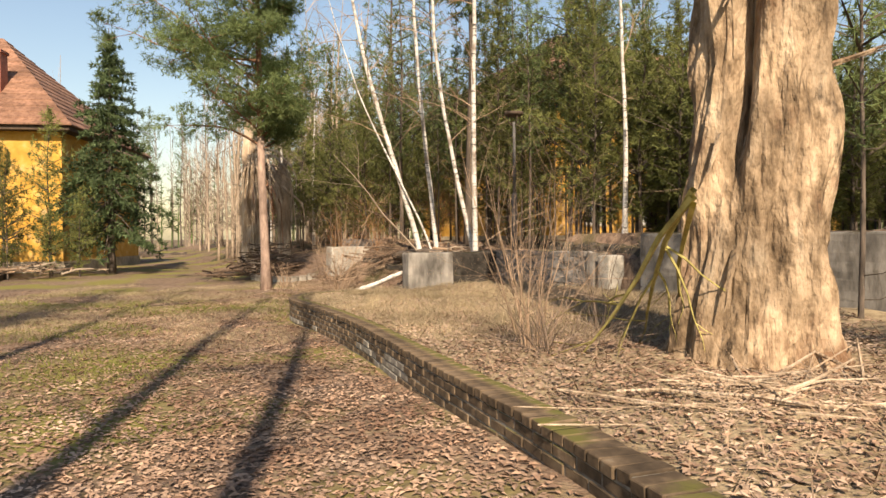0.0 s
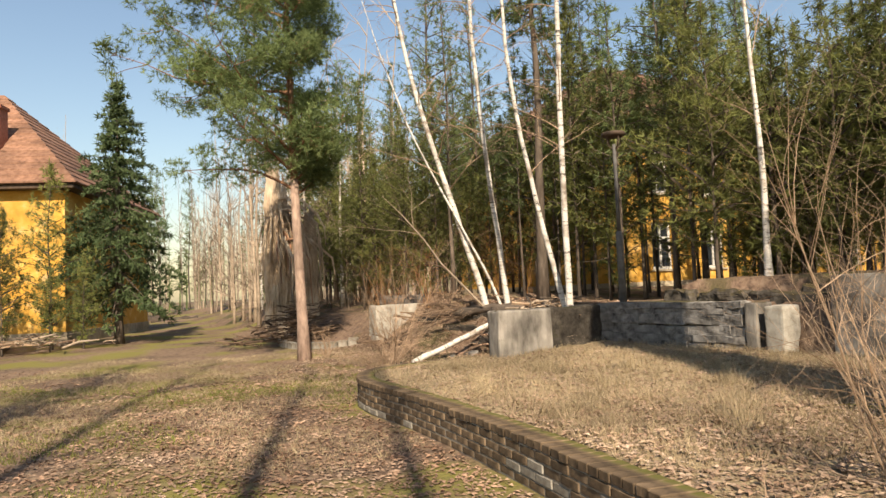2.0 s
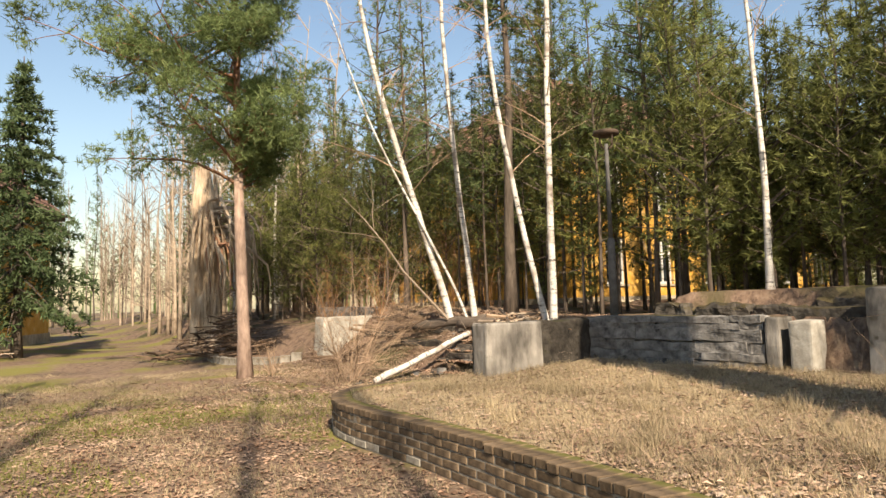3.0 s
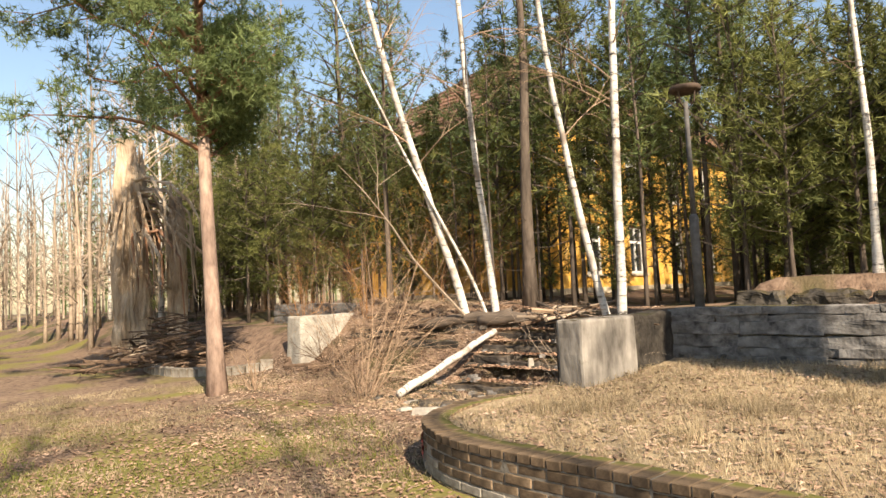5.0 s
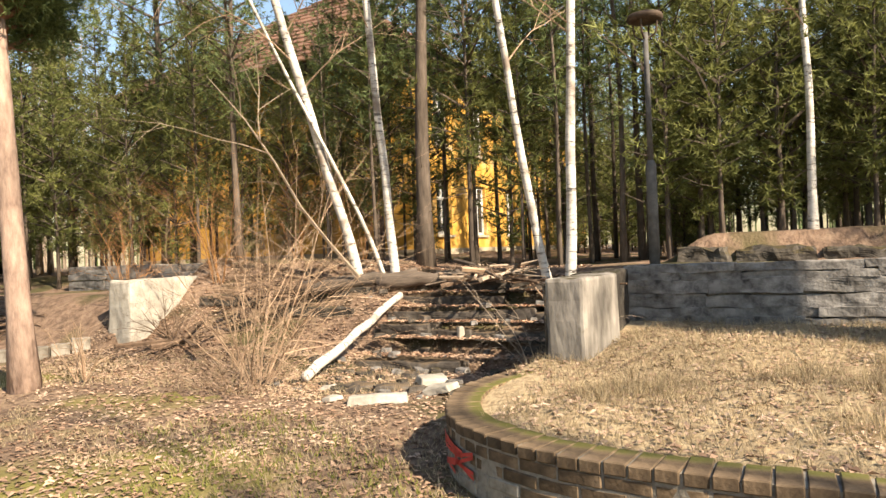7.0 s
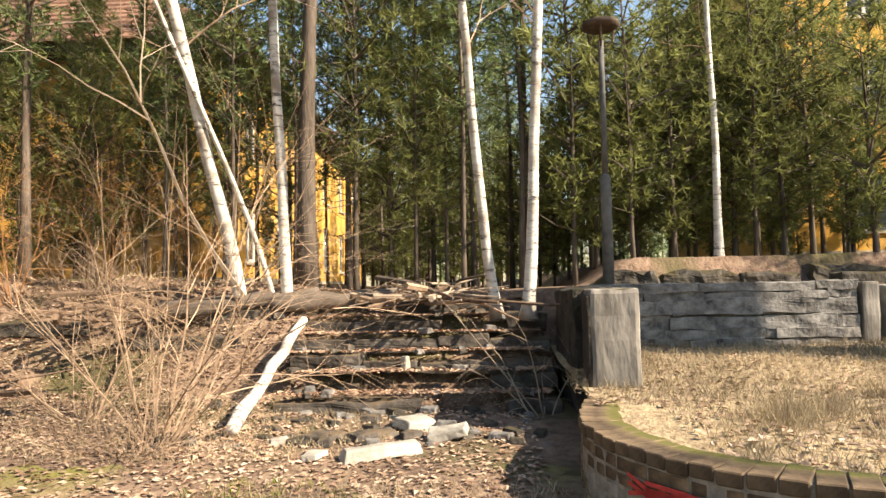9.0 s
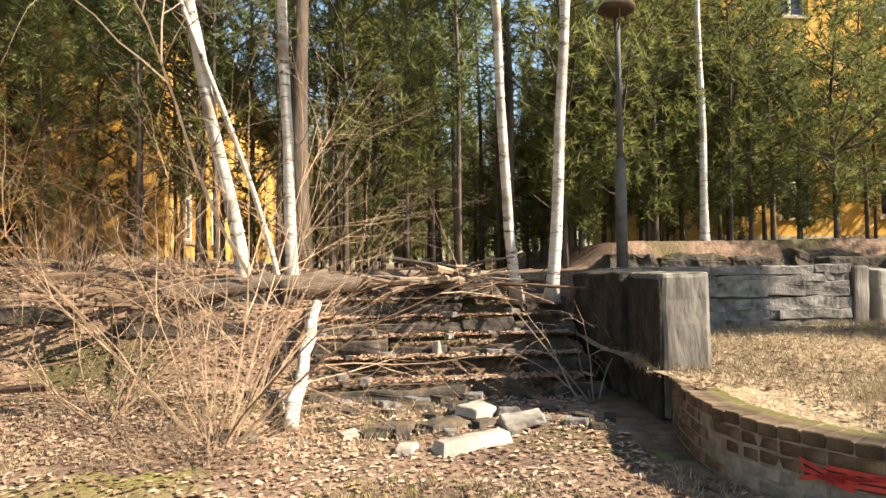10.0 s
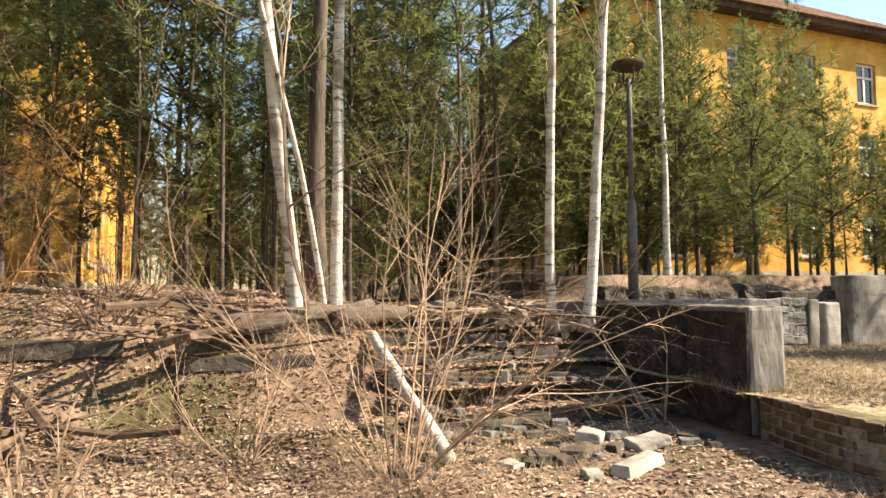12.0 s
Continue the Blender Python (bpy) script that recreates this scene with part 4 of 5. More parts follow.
# ---- the wood: a few kinds, many trees ----
KINDS = []
for i, (H, base, sp, r, nm) in enumerate(((7.5, 2.6, 0.9, 0.04, NEEDLE), (6.6, 1.6, 1.1, 0.04, YOUNGNEEDLE), (9.0, 3.4, 1.1, 0.055, NEEDLE),
                                          (5.4, 0.9, 1.3, 0.04, YOUNGNEEDLE), (10.5, 3.2, 1.6, 0.085, NEEDLE), (4.2, 0.5, 1.3, 0.045, YOUNGNEEDLE))):
    KINDS.append(conifer("pine_tree", 40 + i, H, base, sp, r, nm, GREYBARK, "young pine with thin dark trunk in the wood", whorl=0.40 if base < 2 else 0.46, per=6 if base < 2 else 5,
                         size=0.16, width=0.0105, blades=6, tufts=4 if base < 2 else 3, step=0.18, lift=0.6, droop=0.03, fluff=0.17,
                         bare=0.25, vary=(0.4, 1.25)))
    tagged(KINDS[-1], group="pines of the wood")
used = set()


def plant(kind, x, y, turn, grow=1.0):
    m = Matrix.Translation((x, y, ground_z(x, y) - 0.03)) @ pose(0, 0, 0, 0, 0, turn) @ Matrix.Scale(grow, 4)
    if kind in used:
        ob = copy_thing(KINDS[kind], m)
        ob.scale = (grow,) * 3
    else:
        used.add(kind)
        KINDS[kind].matrix_basis = m


rng = random.Random(21)
spots = []


def grow_wood(count, u0, u1, v0, v1, kinds, apart, keep):
    made = tries = 0
    while made < count and tries < count * 40:
        tries += 1
        u, v = rng.uniform(u0, u1), rng.uniform(v0, v1)
        p = uv(u, v)
        if not keep(u, v, p.x, p.y) or any((a - p.x) ** 2 + (b - p.y) ** 2 < apart * apart for a, b in spots):
            continue
        spots.append((p.x, p.y))
        plant(rng.choice(kinds), p.x, p.y, rng.uniform(0, 360), rng.uniform(0.8, 1.2))
        made += 1


def open_land(u, v, x, y):
    d = (x + 0.5) * 0.916 + (y - 1.9) * 0.4
    in_house = (13.2 < u < 34.2 and -29.6 < v < -17.3) or (18.0 < u < 31.5 and -6.6 < v < 9.6)
    near_birch = any(math.hypot(x - a, y - b) < 0.8 for a, b in ((-0.8, 18.9), (0.6, 16.1), (1.2, 15.2), (0.5, 19.2), (3.7, 14.7)))
    return d > 5.0 and not in_house and not near_birch


grow_wood(27, 10.8, 14.5, -18.5, -12.8, (0, 0, 1, 0, 2), 0.7, open_land)
grow_wood(42, 14.0, 36, -18.0, -6.8, (0, 1, 1, 2, 0), 0.95, lambda u, v, x, y: open_land(u, v, x, y) and not (v > -12.5 and u < 22))
grow_wood(20, 10.9, 20, -12.5, 4, (3, 5, 5, 5), 0.9, open_land)
grow_wood(3, 14.5, 18, -7, 1, (1, 3, 0), 0.8, open_land)
grow_wood(20, 11.2, 14, -18, -8, (5, 5, 3), 0.6, open_land)
grow_wood(34, 10.4, 16, -28, -17.5, (1, 3, 3, 5, 4), 0.95, open_land)
grow_wood(30, 6, 22, -46, -27, (1, 3, 4), 1.3, open_land)

grow_wood(34, 10.3, 15.5, -33, -20.5, (3, 5, 5, 1), 0.8, lambda u, v, x, y: (x + 0.5) * 0.916 + (y - 1.9) * 0.4 > 4.0 and u < 13.4)
# screens of young pines before the two houses
grow_wood(9, 12.6, 16.4, -27, -18.0, (1, 3, 4, 2), 0.75, lambda u, v, x, y: open_land(min(u, 13), v, x, y))
grow_wood(9, 14.0, 18.6, -8.5, 3, (1, 3, 3, 5), 0.75, lambda u, v, x, y: u < 18.6)
# thin the gaps between the far trunks
for n_ in range(46):
    p = uv(rng.uniform(34, 48), rng.uniform(-30, 12))
    plant(rng.choice((3, 5, 1)), p.x, p.y, rng.uniform(0, 360), rng.uniform(1.3, 2.0))
for n_ in range(48):
    p = uv(rng.uniform(13, 33), rng.uniform(-17.5, -7))
    plant(5, p.x, p.y, rng.uniform(0, 360), rng.uniform(0.6, 1.0))

# young pines before the ochre house, and the avenue
for x, y, k, s in ((-17.4, 22.9, 5, 1.35), (-15.9, 26.5, 3, 1.25), (-16.9, 25.2, 5, 1.25), (-14.6, 26.2, 5, 0.8), (-18.6, 23.8, 3, 0.95), (-19.5, 24.5, 5, 1.1), (-15.4, 25.6, 5, 0.7), (-18.3, 24.4, 5, 1.5), (-16.2, 24.4, 3, 0.9)):
    plant(k, x, y, x * 77, s)
for x, y, s in ((-27, 52, 1.6), (-31, 66, 1.6), (-36, 78, 1.9), (-40, 96, 2.2)):
    plant(2 if s > 1.5 else 4, x, y, x * 31, s)
# bare trees along the track
AVENUE = []
for i, h in enumerate((10, 12, 9, 7)):
    r_ = random.Random(60 + i)
    t = thing("bare_tree", pose(0, 0, 0), "bare leafless tree beside the track", "tree", "bare trees along the track")
    g = Geo()
    pts, rad = trunk_points(r_, h, 0.085, 9, 0.06)
    g.tube(pts, rad, 7)
    place("trunk", g.mesh("trunk", BIRCH if i == 2 else CREAM, True), t)
    g = Geo()
    for _ in range(15):
        z = r_.uniform(0.8, h * 0.97)
        a = r_.uniform(0, 6.28)
        twiggy(g, at_height(pts, z), Vector((math.cos(a), math.sin(a), r_.uniform(0.3, 1.3))), r_.uniform(1.0, 2.6), 0.028, r_, 2, 0.02, 3)
    tagged(place("twig", g.mesh("twig", CREAM), t), kind="stuff")
    AVENUE.append(t)
r_ = random.Random(77)
first = set()
for n_ in range(84):
    k = r_.randrange(4)
    along = 30 + 70 * r_.random() ** 1.3
    side = r_.choice((-1, 1)) * r_.uniform(2.6, 9.5)
    if n_ < 36:
        along, side = r_.uniform(27, 42), r_.uniform(2.6, 8.5)
    x, y = -0.5 - 0.4 * along + 0.916 * side, 1.9 + 0.916 * along + 0.4 * side
    if side < 0 and along < 46:
        continue
    m = on_ground(x, y) @ pose(0, 0, 0, 0, 0, r_.uniform(0, 360))
    if k in first:
        copy_thing(AVENUE[k], m)
    else:
        first.add(k)
        AVENUE[k].matrix_basis = m

# the far edge of the wood closes the view
r_ = random.Random(101)
g = Geo()
for n_ in range(420):
    a, dist = r_.uniform(-1.9, 1.1), r_.uniform(70, 120)
    x, y = -5 - math.sin(a) * dist, 14 + math.cos(a) * dist
    if dist < 90 and abs((x + 0.5) * 0.916 + (y - 1.9) * 0.4) < 3.5:
        continue
    h, z = r_.uniform(8, 14), ground_z(x, y)
    g.tube([(x, y, z - 0.3), (x + r_.uniform(-0.3, 0.3), y, z + h)], [0.13, 0.03], 4, False)
    low = r_.uniform(0.5, 3.5)
    for _ in range(70):
        t_ = r_.random()
        q = Vector((x, y, z + low + (h - low) * t_))
        ln = (1 - t_) * 2.2 + 0.5
        d = unit(r_)
        g.blade(q, Vector((d.x * ln, d.y * ln, d.z * 0.7 * ln)), Vector((-d.y, d.x, 0.4)), 0.16)
tagged(place("far_woods", g.mesh("far_woods", NEEDLE)), "distant edge of a pine wood", "woods", kind="stuff")

g = Geo()
for n_ in range(190):
    a, dist = r_.uniform(-0.2, 0.8), r_.uniform(34, 70)
    x, y = -5 - math.sin(a) * dist, 14 + math.cos(a) * dist
    if abs((x + 0.5) * 0.916 + (y - 1.9) * 0.4) < 2.4 * smooth(60, 50, dist) or (x < -14 and y < 46):
        continue
    h, z = r_.uniform(9, 15), ground_z(x, y)
    g.tube([(x, y, z - 0.3), (x + r_.uniform(-0.5, 0.5), y, z + h)], [0.065, 0.015], 4, False)
    for _ in range(80):
        q = Vector((x, y, z + r_.uniform(0.3, 0.95) * h * r_.random() ** 0.4))
        d = unit(r_)
        g.blade(q, Vector((d.x, d.y, abs(d.z) + 0.5)) * r_.uniform(0.8, 2.4), Vector((-d.y, d.x, 0.2)), 0.035)
tagged(place("far_woods", g.mesh("far_woods", CREAM)), "distant bare brown trees beyond the track", "woods", kind="stuff")

# trees behind the way that has been walked; their shadows lie across the track
plant(4, -6.9, 6.2, 20, 1.05)
for x, y, k, s in ((4.9, 8.4, 0, 1.0), (6.3, 9.0, 1, 1.0), (5.0, 3.4, 4, 0.85)):
    plant(k, x, y, x * 97, s)
for i, (x, y, h) in enumerate(((-0.7, -4.0, 17), (-3.1, -4.0, 19), (-4.6, -4.2, 19), (0.6, -4.4, 16), (-9.0, -1.0, 17), (-12.5, 0.5, 14))):
    r_ = random.Random(90 + i)
    t = thing("bare_tree", on_ground(x, y), "bare leafless tree beside the track", "tree", "bare trees along the track")
    g = Geo()
    pts, rad = trunk_points(r_, h, 0.19, 9, 0.02)
    g.tube(pts, rad, 7)
    place("trunk", g.mesh("trunk", GREYBARK, True), t)
    for _ in range(30):
        g = Geo()
        z = r_.uniform(h * 0.3, h * 0.97)
        a = r_.uniform(0, 6.28)
        twiggy(g, at_height(pts, z), Vector((math.cos(a), math.sin(a), r_.uniform(0.3, 1.3))), r_.uniform(0.8, 2.0), 0.03, r_, 1, 0.02, 4)
        place("branch", g.mesh("branch", GREYBARK), t)

# ---- shrubs ----
shrub(71, -2.92, 17.25, 0.0, 17, 2.7, 1.3, "bare brown shrub with many thin stems", fork=8, r=0.0095)
shrub(76, -3.2, 17.1, 0.0, 36, 0.9, 2.2, "low bare brown shrub", fork=6, r=0.004)
shrub(78, -2.9, 18.4, 0.1, 14, 1.6, 1.6, "bare brown shrub beside the birch log", fork=5, r=0.009)
shrub(72, 0.95, 6.9, 0.36, 20, 2.2, 0.6, "bare thorny shrub growing in the bed", fork=7, r=0.0075)
shrub(79, 1.1, 6.8, 0.36, 30, 1.0, 2.2, "low bare thorny shrub growing in the bed", THORN, fork=5, r=0.006)
shrub(73, 1.9, 8.4, 0.36, 16, 1.7, 0.9, "bare thorny shrub growing in the bed", THORN, r=0.008)
shrub(80, -0.45, 15.25, 0.0, 6, 1.6, 1.0, "thin bare pale twigs growing beside the pier", CREAM, 4, r=0.011, droop=0.13)
shrub(74, -4.5, 18.6, 0.15, 9, 0.8, 0.9, "small bare shrub beside the pine")
shrub(75, -1.9, 20.3, 0.9, 20, 1.3, 1.6, "bare brushwood at the stair side", BRUSH, 5)
shrub(77, -3.3, 20.0, 0.4, 12, 0.8, 2.0, "bare brushwood at the stair side", BRUSH, 5)
for k, (x, y, h) in enumerate(((-2.3, 21.2, 2.1), (-3.6, 21.8, 1.8), (0.3, 21.3, 2.0), (-0.4, 22.6, 2.6))):
    shrub(120 + k, x, y, ground_z(x, y), 9, h, 0.55, "dry rust-brown undergrowth at the edge of the wood", RUST, 9, r=0.009)
# the long dead stem that leans out of the birch clump
t = thing("dead_branch", pose(-0.95, 18.7, 1.1), "long pale dead branch leaning out of the birch clump", "branch")
g = Geo()
twiggy(g, Vector((0, 0, 0)), Vector((-0.75, -0.15, 0.68)), 3.4, 0.03, random.Random(5), 2, 0.015, 5)
tagged(place("stem", g.mesh("stem", CREAM), t), kind="stuff")

t = thing("fallen_branch", pose(1.85, 5.1, 1.75), "yellow lichen-covered branch fallen against the dead tree", "branch")
g = Geo()
for k, (dx, ln) in enumerate(((-0.12, 3.0), (-0.3, 2.6), (0.05, 2.4))):
    twiggy(g, Vector((0, 0, -0.05 * k)), Vector((dx, 0.85, -0.42)), ln, 0.028, random.Random(30 + k), 2, 0.03, 5)
tagged(place("stem", g.mesh("stem", LICHEN), t), kind="stuff")


def brush_pile(x, y, z, n_, length, width, high, turn, label, seed, material=None, thick=1.0):
    rg = random.Random(seed)
    t = thing("brush_pile", pose(x, y, z, 0, 0, turn), label, "brush pile")
    for _ in range(n_):
        q = rg.random()
        c = Vector((rg.gauss(0, 0.42) * length, rg.gauss(0, 0.4) * width, 0))
        c.z = high * q * math.exp(-(c.x / length) ** 2 * 1.5 - (c.y / width) ** 2 * 1.5)
        a = rg.gauss(0, 0.9)
        d = Vector((math.cos(a), math.sin(a), rg.uniform(-0.22, 0.22)))
        ln = rg.uniform(0.4, 1.5)
        r = rg.choice((0.008, 0.012, 0.02, 0.035)) * thick
        g = Geo()
        g.tube([c - d * ln / 2, c + unit(rg) * 0.05, c + d * ln / 2 + unit(rg) * 0.08], [r, r * 0.9, r * 0.5], 5)
        place("stick", g.mesh("stick", material or rg.choice((BRUSH, TWIG, GREYBARK, CREAM))), t)
    return t


brush_pile(-6.4, 23.6, ground_z(-6.4, 23.6), 230, 1.9, 0.9, 1.3, 10, "dark heap of brushwood below the dead tree", 1, BRUSH)
brush_pile(-15.4, 24.6, 0.28, 70, 2.0, 0.7, 0.4, 15, "heap of cut branches in front of the house", 2)
brush_pile(-1.6, 19.7, ground_z(-1.6, 19.7), 34, 1.5, 0.7, 0.45, 40, "fallen branches on the overgrown stairs", 3, BRUSH)
brush_pile(-2.9, 20.1, ground_z(-2.9, 20.1), 14, 1.2, 0.5, 0.2, 60, "fallen branches on the littered slope", 4, BRUSH)
brush_pile(0.2, 16.9, 1.0, 40, 0.9, 0.5, 0.3, -50, "fallen branches at the stair head", 5)

brush_pile(2.5, 5.0, 0.39, 60, 1.3, 1.0, 0.05, 0, "broken bark and pale sticks around the dead tree", 6, PALEWOOD, 0.45)

# ---- logs, stones, lamp ----
def log(name, a, b, r, material, label, seed, broken=True):
    rg = random.Random(seed)
    a, b = Vector(a), Vector(b)
    t = thing(name, Matrix.Translation(a) @ (b - a).to_track_quat("Z", "Y").to_matrix().to_4x4(), label, "log")
    length = (b - a).length
    n_ = 9
    g = Geo()
    pts = [Vector((0, 0, length * i / (n_ - 1))) + unit(rg) * r * 0.25 for i in range(n_)]
    g.tube(pts, [r * rg.uniform(0.9, 1.1) * (1 - 0.15 * i / n_) for i in range(n_)], 12, True, 0.06, rg)
    place("stem", g.mesh("stem", material, True), t)
    return t


log("birch_log", (-2.46, 17.0, 0.07), (-0.57, 18.15, 0.83), 0.057, BIRCH, "white birch log leaning on the stairs", 1)
log("rotten_log", (-0.75, 18.5, 1.0), (0.55, 17.5, 1.08), 0.10, GREYBARK, "dark rotting trunk lying at the stair head", 2)
log("rotten_log", (-1.6, 19.3, 0.95), (-0.2, 18.3, 1.1), 0.10, GREYBARK, "dark rotting trunk lying at the stair head", 3)


def stone(x, y, z, sx, sy, sz, turn, tilt, seed, label, material=SLAB):
    ob = place("stone_slab", rough_block("stone_slab", sx, sy, sz, material, seed, 0.025, 3, 0.1, 0.02), None, pose(x, y, z, tilt, tilt * 0.4, turn))
    return tagged(ob, label, "stone", "stones before the stairs")


stone(-2.22, 15.65, -0.015, 0.60, 0.16, 0.085, -31, 0, 1, "long pale stone slab lying in the grass")
stone(-1.40, 15.98, 0.02, 0.34, 0.22, 0.07, -10, 6, 2, "flat pale stone slab before the stairs")
stone(-1.58, 15.52, 0.02, 0.24, 0.32, 0.07, 30, -12, 3, "tilted pale stone slab before the stairs")
stone(-2.35, 16.55, 0.0, 0.2, 0.14, 0.04, 50, 0, 4, "small pale stone in the leaves")
stone(-2.55, 15.98, 0.0, 0.18, 0.13, 0.045, 20, 0, 5, "small pale stone in the leaves")
stone(-1.85, 16.05, 0.0, 0.4, 0.22, 0.06, -25, 3, 6, "grey flat stone before the stairs", STEP)
stone(-2.1, 16.3, 0.0, 0.3, 0.22, 0.06, 15, 3, 8, "grey flat stone before the stairs", STEP)
stone(-0.49, 16.78, 0.33, 0.09, 0.07, 0.16, 10, 0, 7, "small pale stone upright on the stairs")

lamp = thing("lamp_post", pose(1.45, 15.36, 1.12), "old grey lamp post with a flat round cap", "lamp post")
g = Geo()
g.tube([(0, 0, -0.3), (0, 0, 1.25), (0, 0, 1.3)], [0.066, 0.062, 0.04], 14)
place("sleeve", g.mesh("sleeve", POSTGREY, True), lamp)
g = Geo()
g.tube([(0, 0, 1.28), (0, 0, 2.86)], [0.036, 0.032], 12)
place("pole", g.mesh("pole", POSTGREY, True), lamp)
g = Geo()
g.tube([(0, 0, 2.99), (0, 0, 3.02), (0, 0, 3.07), (0, 0, 3.10)], [0.16, 0.22, 0.205, 0.06], 24)
place("cap", g.mesh("cap", DARKWOOD, True), lamp, None, "dark flat round cap")
for k in range(4):
    g = Geo()
    c, s_ = math.cos(k * 1.571 + 0.4), math.sin(k * 1.571 + 0.4)
    g.tube([(0.05 * c, 0.05 * s_, 2.78), (0.13 * c, 0.13 * s_, 2.84), (0.15 * c, 0.15 * s_, 3.0)], [0.012] * 3, 6)
    place("strut", g.mesh("strut", DARKWOOD), lamp)

log("mossy_log", (-25.0, 53.0, 0.15), (-22.0, 54.2, 0.15), 0.3, GREYBARK, "mossy log lying across the far track", 6)


# ---- bricks of the bed wall ----
def brick_mesh(w, d, h, material):
    bm = bmesh.new()
    bmesh.ops.create_cube(bm, size=1)
    for v in bm.verts:
        v.co = Vector((v.co.x * w, v.co.y * d, v.co.z * h))
    bmesh.ops.bevel(bm, geom=[e for e in bm.edges], offset=0.006, segments=1, affect="EDGES")
    me = bpy.data.meshes.new("brick")
    bm.to_mesh(me)
    bm.free()
    me.materials.append(material)
    return me


rng = random.Random(31)
COURSE = 0.077
top_brick = [brick_mesh(0.113, 0.245, 0.066, BRICK) for _ in range(1)]
side_brick = brick_mesh(0.238, 0.115, 0.066, BRICK)
pale_brick = brick_mesh(0.238, 0.115, 0.066, LIMED)
rest = Geo()
count = 0
for i in range(len(line) - 1):
    p = (line[i] + line[i + 1]) / 2
    d, nrm = frames_in[i]
    turn = math.atan2(d.y, d.x)
    z = WALL_H - 0.033 + rng.uniform(-0.006, 0.004)
    near = p.y > 4.4
    m = Matrix.Translation(p + nrm * (0.122 + rng.uniform(-0.006, 0.006)) + Vector((0, 0, z))) @ pose(0, 0, 0, rng.uniform(-2, 2), rng.uniform(-1.5, 1.5), math.degrees(turn) + rng.uniform(-2, 2))
    if near:
        place("brick", top_brick[0], bed_wall, m)
        count += 1
    else:
        k = len(rest.v)
        rest.v += [tuple(m @ v.co) for v in top_brick[0].vertices]
        rest.f += [tuple(k + j for j in f.vertices) for f in top_brick[0].polygons]
for c in range(1, 6):
    for i in range(c % 2, len(line) - 2, 2):
        p = (line[i] + line[i + 2]) / 2
        d = (line[i + 2] - line[i]).normalized()
        nrm = Vector((d.y, -d.x, 0))
        z = WALL_H - 0.033 - COURSE * c + rng.uniform(-0.003, 0.003)
        m = Matrix.Translation(p + nrm * (0.062 + rng.uniform(-0.005, 0.006)) + Vector((0, 0, z))) @ pose(0, 0, 0, rng.uniform(-1, 1), rng.uniform(-1, 1), math.degrees(math.atan2(d.y, d.x)))
        limed = noise.noise(Vector((p.x * 0.9, p.y * 0.9, c * 0.4))) > (0.18 if p.y < 12.5 else 0.22) and c > 1
        me = pale_brick if limed else side_brick
        if p.y > 5.0 and c < 5:
            place("brick", me, bed_wall, m)
            count += 1
        else:
            k = len(rest.v)
            rest.v += [tuple(m @ v.co) for v in me.vertices]
            rest.f += [tuple(k + j for j in f.vertices) for f in me.polygons]
tagged(place("buried_bricks", rest.mesh("buried_bricks", BRICK), bed_wall), kind="stuff")


# ---- leaves and grass ----
def scatter(name, n_, area, height, make, material, label, seed, category):
    rg = random.Random(seed)
    g = Geo()
    for _ in range(n_):
        x, y = area(rg)
        z = height(x, y)
        if z is None:
            continue
        make(g, rg, Vector((x, y, z)))
    return tagged(place(name, g.mesh(name, material)), label, category, kind="stuff")


def leaf(g, rg, p):
    a = rg.uniform(0, 6.28)
    s = rg.uniform(0.013, 0.036)
    t = Vector((math.cos(a), math.sin(a), rg.uniform(-0.2, 0.2))) * s
    w = Vector((-math.sin(a), math.cos(a), rg.uniform(-0.3, 0.3))) * s * 0.55
    q = p + Vector((0, 0, 0.006 + 0.012 * rg.random()))
    k = len(g.v)
    up = Vector((0, 0, s * rg.uniform(-0.1, 0.5)))
    g.v += [tuple(q - t), tuple(q + w + up), tuple(q + t), tuple(q - w + up)]
    g.f += [(k, k + 1, k + 2), (k, k + 2, k + 3)]


def grass(lo, hi, w):
    def make(g, rg, p):
        for _ in range(4):
            a = rg.uniform(0, 6.28)
            h = rg.uniform(lo, hi)
            side = Vector((math.cos(a), math.sin(a), 0))
            lean = unit(rg) * h * 0.7
            g.blade(p + unit(rg) * 0.03, Vector((lean.x, lean.y, h)), side, w)
    return make


line_uv = [to_uv(p.x, p.y) for p in line]


def bed_height(x, y):
    """The bed's height at a place, None outside it."""
    u, v = to_uv(x, y)
    if v < -13.0 or u > 9.2:
        return None
    best, bu = 9, None
    for lu, lv in line_uv:
        if lu < 6.9 and abs(lv - v) < best:
            best, bu = abs(lv - v), lu
    if bu is None or u < bu + 0.28 or (v < -12.6 and u < 5.6 + 0.5):
        return None
    return bed_z(Vector((x, y, 0)), min(1, (u - bu) / (9.3 - bu)))


def low_height(x, y):
    u, v = to_uv(x, y)
    if v > -13.3:
        best, bu = 9, 0
        for lu, lv in line_uv:
            if abs(lv - v) < best:
                best, bu = abs(lv - v), lu
        if u > bu - 0.05:
            return None
    return ground_z(x, y)


def box_area(x0, x1, y0, y1):
    return lambda rg: (rg.uniform(x0, x1), rg.uniform(y0, y1))


def near_way(rg):
    """More leaves close to the way."""
    t = rg.random() ** 1.7
    return -0.5 - 5.5 * t + rg.gauss(0, 2.2), 3.0 + 13 * t + rg.gauss(0, 1.6)


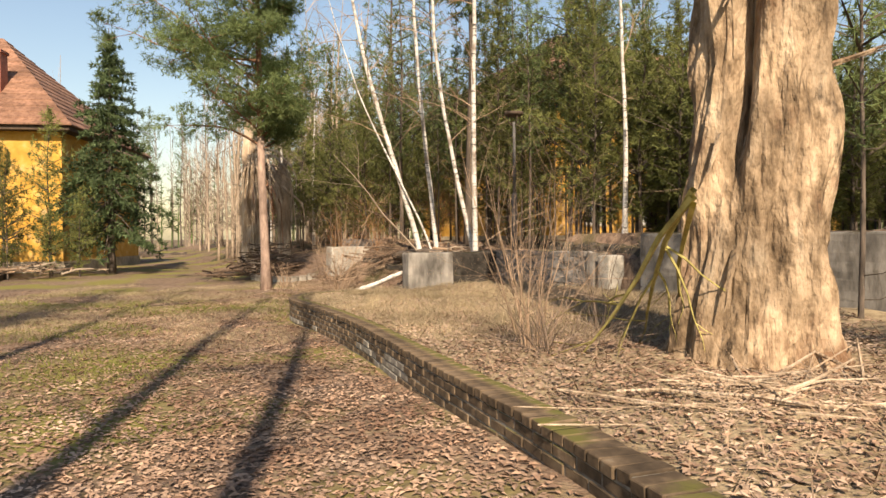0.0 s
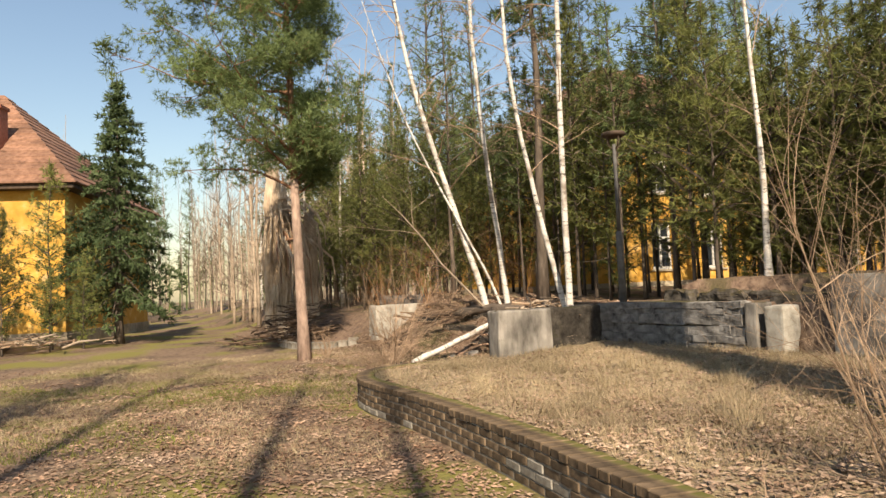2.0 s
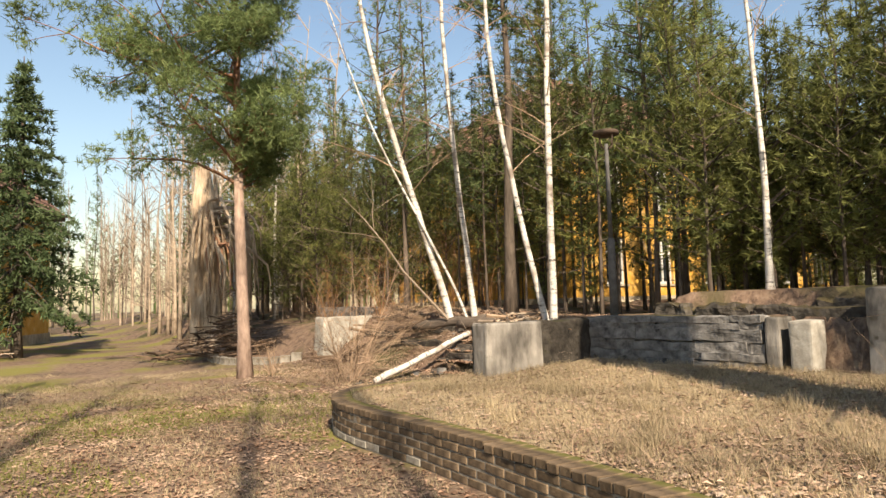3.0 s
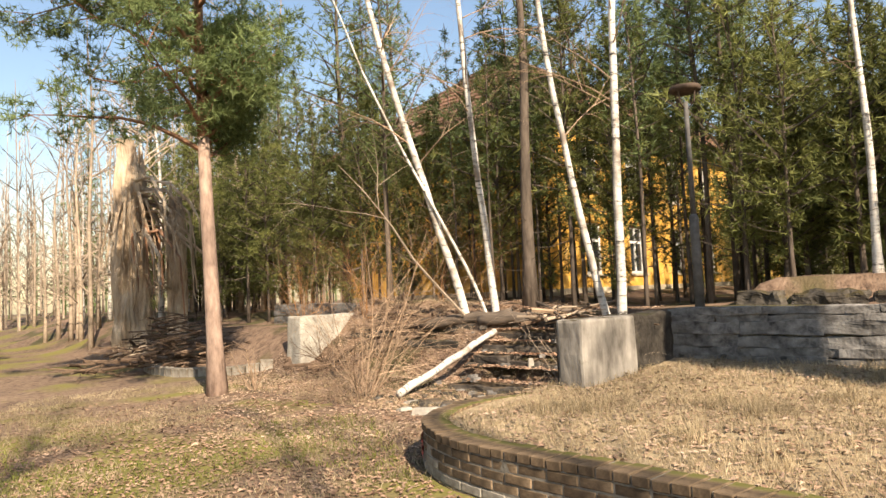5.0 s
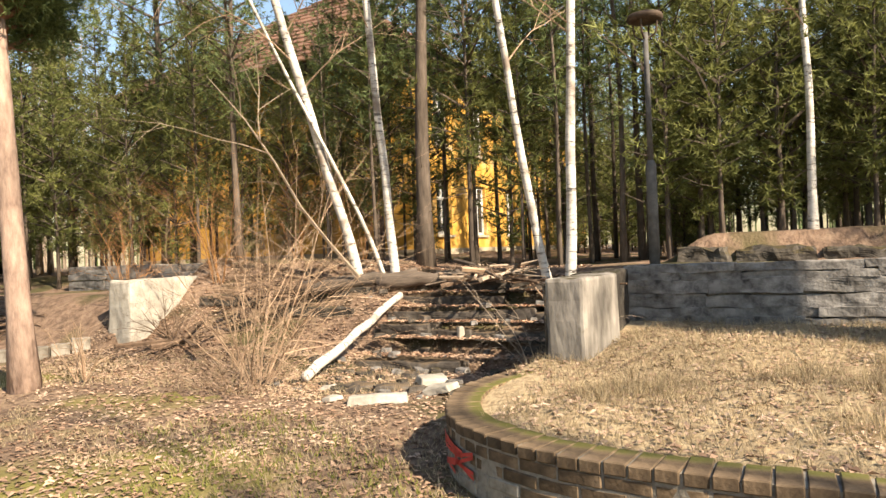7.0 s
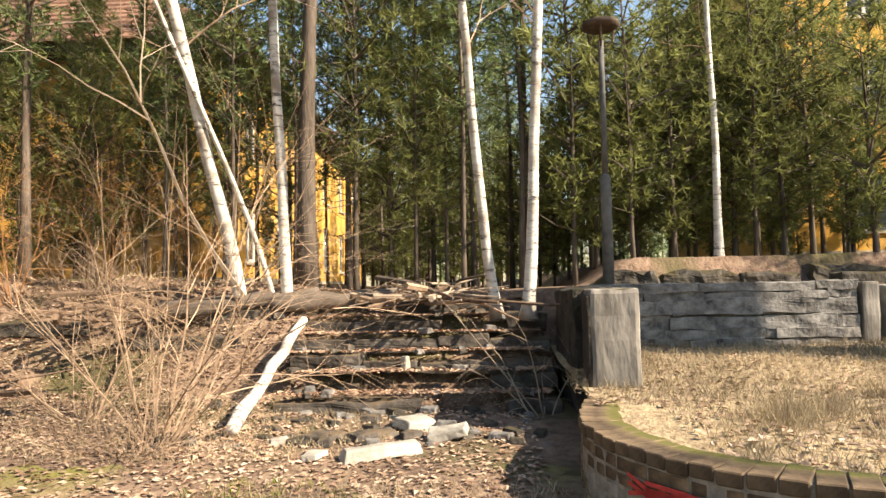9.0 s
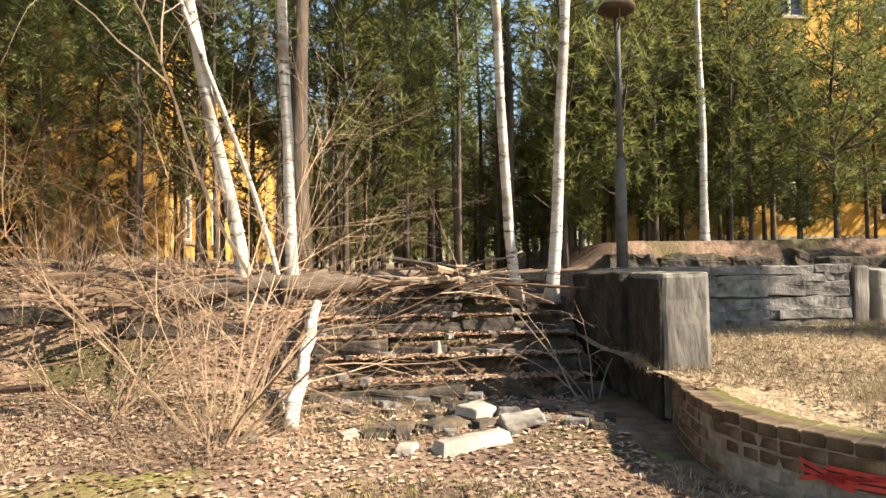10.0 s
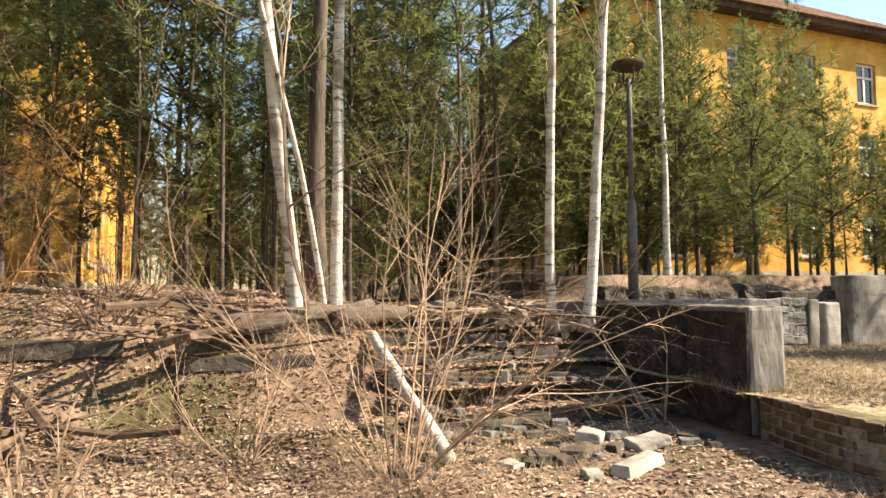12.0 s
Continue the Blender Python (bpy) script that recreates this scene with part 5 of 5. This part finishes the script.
scatter("fallen_leaves", 48000, near_way, low_height, leaf, LEAF, "fallen brown leaves on the track", 1, "leaves")
scatter("fallen_leaves", 26000, box_area(-12, 2, 3, 19), low_height, leaf, LEAF, "fallen brown leaves on the track", 2, "leaves")
scatter("fallen_leaves", 15000, box_area(-2, 4.5, 3, 9.5), bed_height, leaf, PALELEAF, "fallen pale leaves in the raised bed", 13, "leaves")
scatter("fallen_leaves", 9000, box_area(-2, 4.5, 3, 9.5), bed_height, leaf, LEAF, "fallen brown leaves in the raised bed", 14, "leaves")


def stalk(g, rg, p):
    a = rg.uniform(0, 6.28)
    ln = rg.uniform(0.12, 0.5)
    d = Vector((math.cos(a), math.sin(a), rg.uniform(0.05, 0.7))).normalized()
    g.blade(p, d * ln, Vector((-math.sin(a), math.cos(a), 0)), rg.uniform(0.002, 0.005))


scatter("dry_stalks", 5200, box_area(-2, 4.5, 3, 10.5), bed_height, stalk, TWIG, "dry thin canes and stalks lying in the raised bed", 15, "dry stalks")
scatter("fallen_leaves", 12000, box_area(-4, 5, 3, 15), bed_height, leaf, LEAF, "fallen brown leaves in the raised bed", 3, "leaves")
scatter("fallen_leaves", 14000, box_area(-3.5, 5, 8, 15), bed_height, leaf, PALELEAF, "fallen pale leaves in the raised bed", 16, "leaves")
scatter("fallen_leaves", 9000, box_area(-5, 2, 14.5, 21), low_height, leaf, PALELEAF, "fallen pale leaves about the stairs", 4, "leaves")
scatter("dry_grass", 20000, box_area(-3.5, 4, 7.5, 15), bed_height, grass(0.02, 0.10, 0.0026), STRAW, "dry straw-coloured grass in the raised bed", 5, "grass")


def straw_height(x, y):
    return low_height(x, y) if noise.noise(Vector((x * 0.5, y * 0.5, 53))) > -0.12 else None


def mossy_height(x, y):
    return low_height(x, y) if noise.noise(Vector((x * 0.45, y * 0.45, 31))) > 0.05 else None


scatter("dry_grass", 28000, box_area(-11, 0, 9, 21), straw_height, grass(0.02, 0.075, 0.003), STRAW, "dry short grass on the track", 6, "grass")
scatter("moss_grass", 15000, box_area(-12, -3, 7, 16), mossy_height, grass(0.02, 0.06, 0.005), MOSSGRASS, "short green grass and moss on the track", 7, "grass")


def step_height(x, y):
    u, v = to_uv(x, y)
    if not BARE_L - 0.3 < v < STAIR_R - 0.1 or not STAIR_U < u < STAIR_U + 1.85:
        return None
    i = int((u - STAIR_U) / 0.31)
    if u - STAIR_U - 0.31 * i < 0.05:
        return None
    return 0.17 * (i + 1)


def stair_area(rg):
    p = uv(rg.uniform(7.9, 9.9), rg.uniform(-15.8, -13))
    return p.x, p.y


scatter("fallen_leaves", 9000, stair_area, step_height, leaf, LEAF, "brown leaves lying on the stone steps", 8, "leaves")


def slope_area(rg):
    p = uv(rg.uniform(6.3, 10.5), rg.uniform(-20.5, -15.2))
    return p.x, p.y


scatter("fallen_leaves", 17000, slope_area, ground_z, leaf, PALELEAF, "brown leaves covering the slope beside the stairs", 9, "leaves")
rg = random.Random(41)
for k in range(24):
    while True:
        x, y = rg.uniform(-2.2, 3.0), rg.uniform(8.5, 13.5)
        z = bed_height(x, y)
        if z is not None:
            break
    g = Geo()
    for _ in range(520):
        a, q = rg.uniform(0, 6.28), rg.random() ** 0.5 * 0.5
        d = Vector((math.cos(a), math.sin(a), 0))
        g.blade(d * q * 0.5 + Vector((0, 0, -0.02)), d * rg.uniform(-0.05, 0.16) + unit(rg) * 0.05 + Vector((0, 0, rg.uniform(0.06, 0.22) * (1 - q))), Vector((-d.y, d.x, 0)), 0.0026)
    tagged(place("grass_tuft", g.mesh("grass_tuft", STRAW), None, pose(x, y, z)), "tuft of long dry straw-coloured grass", "grass tuft", "dry grass tufts")
for k in range(150):
    u, v = 6.7 + 2.9 * rg.random() ** 1.3, rg.uniform(-16.2, -13.2)
    p = uv(u, v)
    z = step_height(p.x, p.y)
    z = ground_z(p.x, p.y) if z is None else z
    s = rg.uniform(0.03, 0.12)
    tagged(place("rubble_stone", rough_block("rubble_stone", s * 1.6, s, s * 0.6, rg.choice((STONE, STEP, DARKSTONE)), k, 0.02, 2, 0.15, 0.01), None,
                 pose(p.x, p.y, z - 0.01, rg.uniform(-8, 8), 0, rg.uniform(0, 360))), "grey broken stone lying among leaves", "stone", "rubble on the stairs")

# red sprayed strokes on the curved end of the bed wall
near_end = [i for i, p in enumerate(line) if p.y > 12.9 and p.x < -2.5]
g = Geo()
rg = random.Random(6)
for s in range(16):
    i0 = near_end[0] + rg.randrange(max(1, len(near_end) - 3))
    z0, z1 = rg.uniform(0.05, 0.24), rg.uniform(0.05, 0.24)
    k = len(g.v)
    for j in range(3):
        p = line[min(i0 + j, len(line) - 1)] - frames_in[min(i0 + j, len(line) - 1)][1] * 0.009
        z = z0 + (z1 - z0) * j / 2
        g.v += [(p.x, p.y, z), (p.x, p.y, z + 0.022)]
    g.f += [(k, k + 2, k + 3, k + 1), (k + 2, k + 4, k + 5, k + 3)]
place("graffiti", g.mesh("graffiti", REDPAINT), bed_wall, None, "red sprayed scribble")
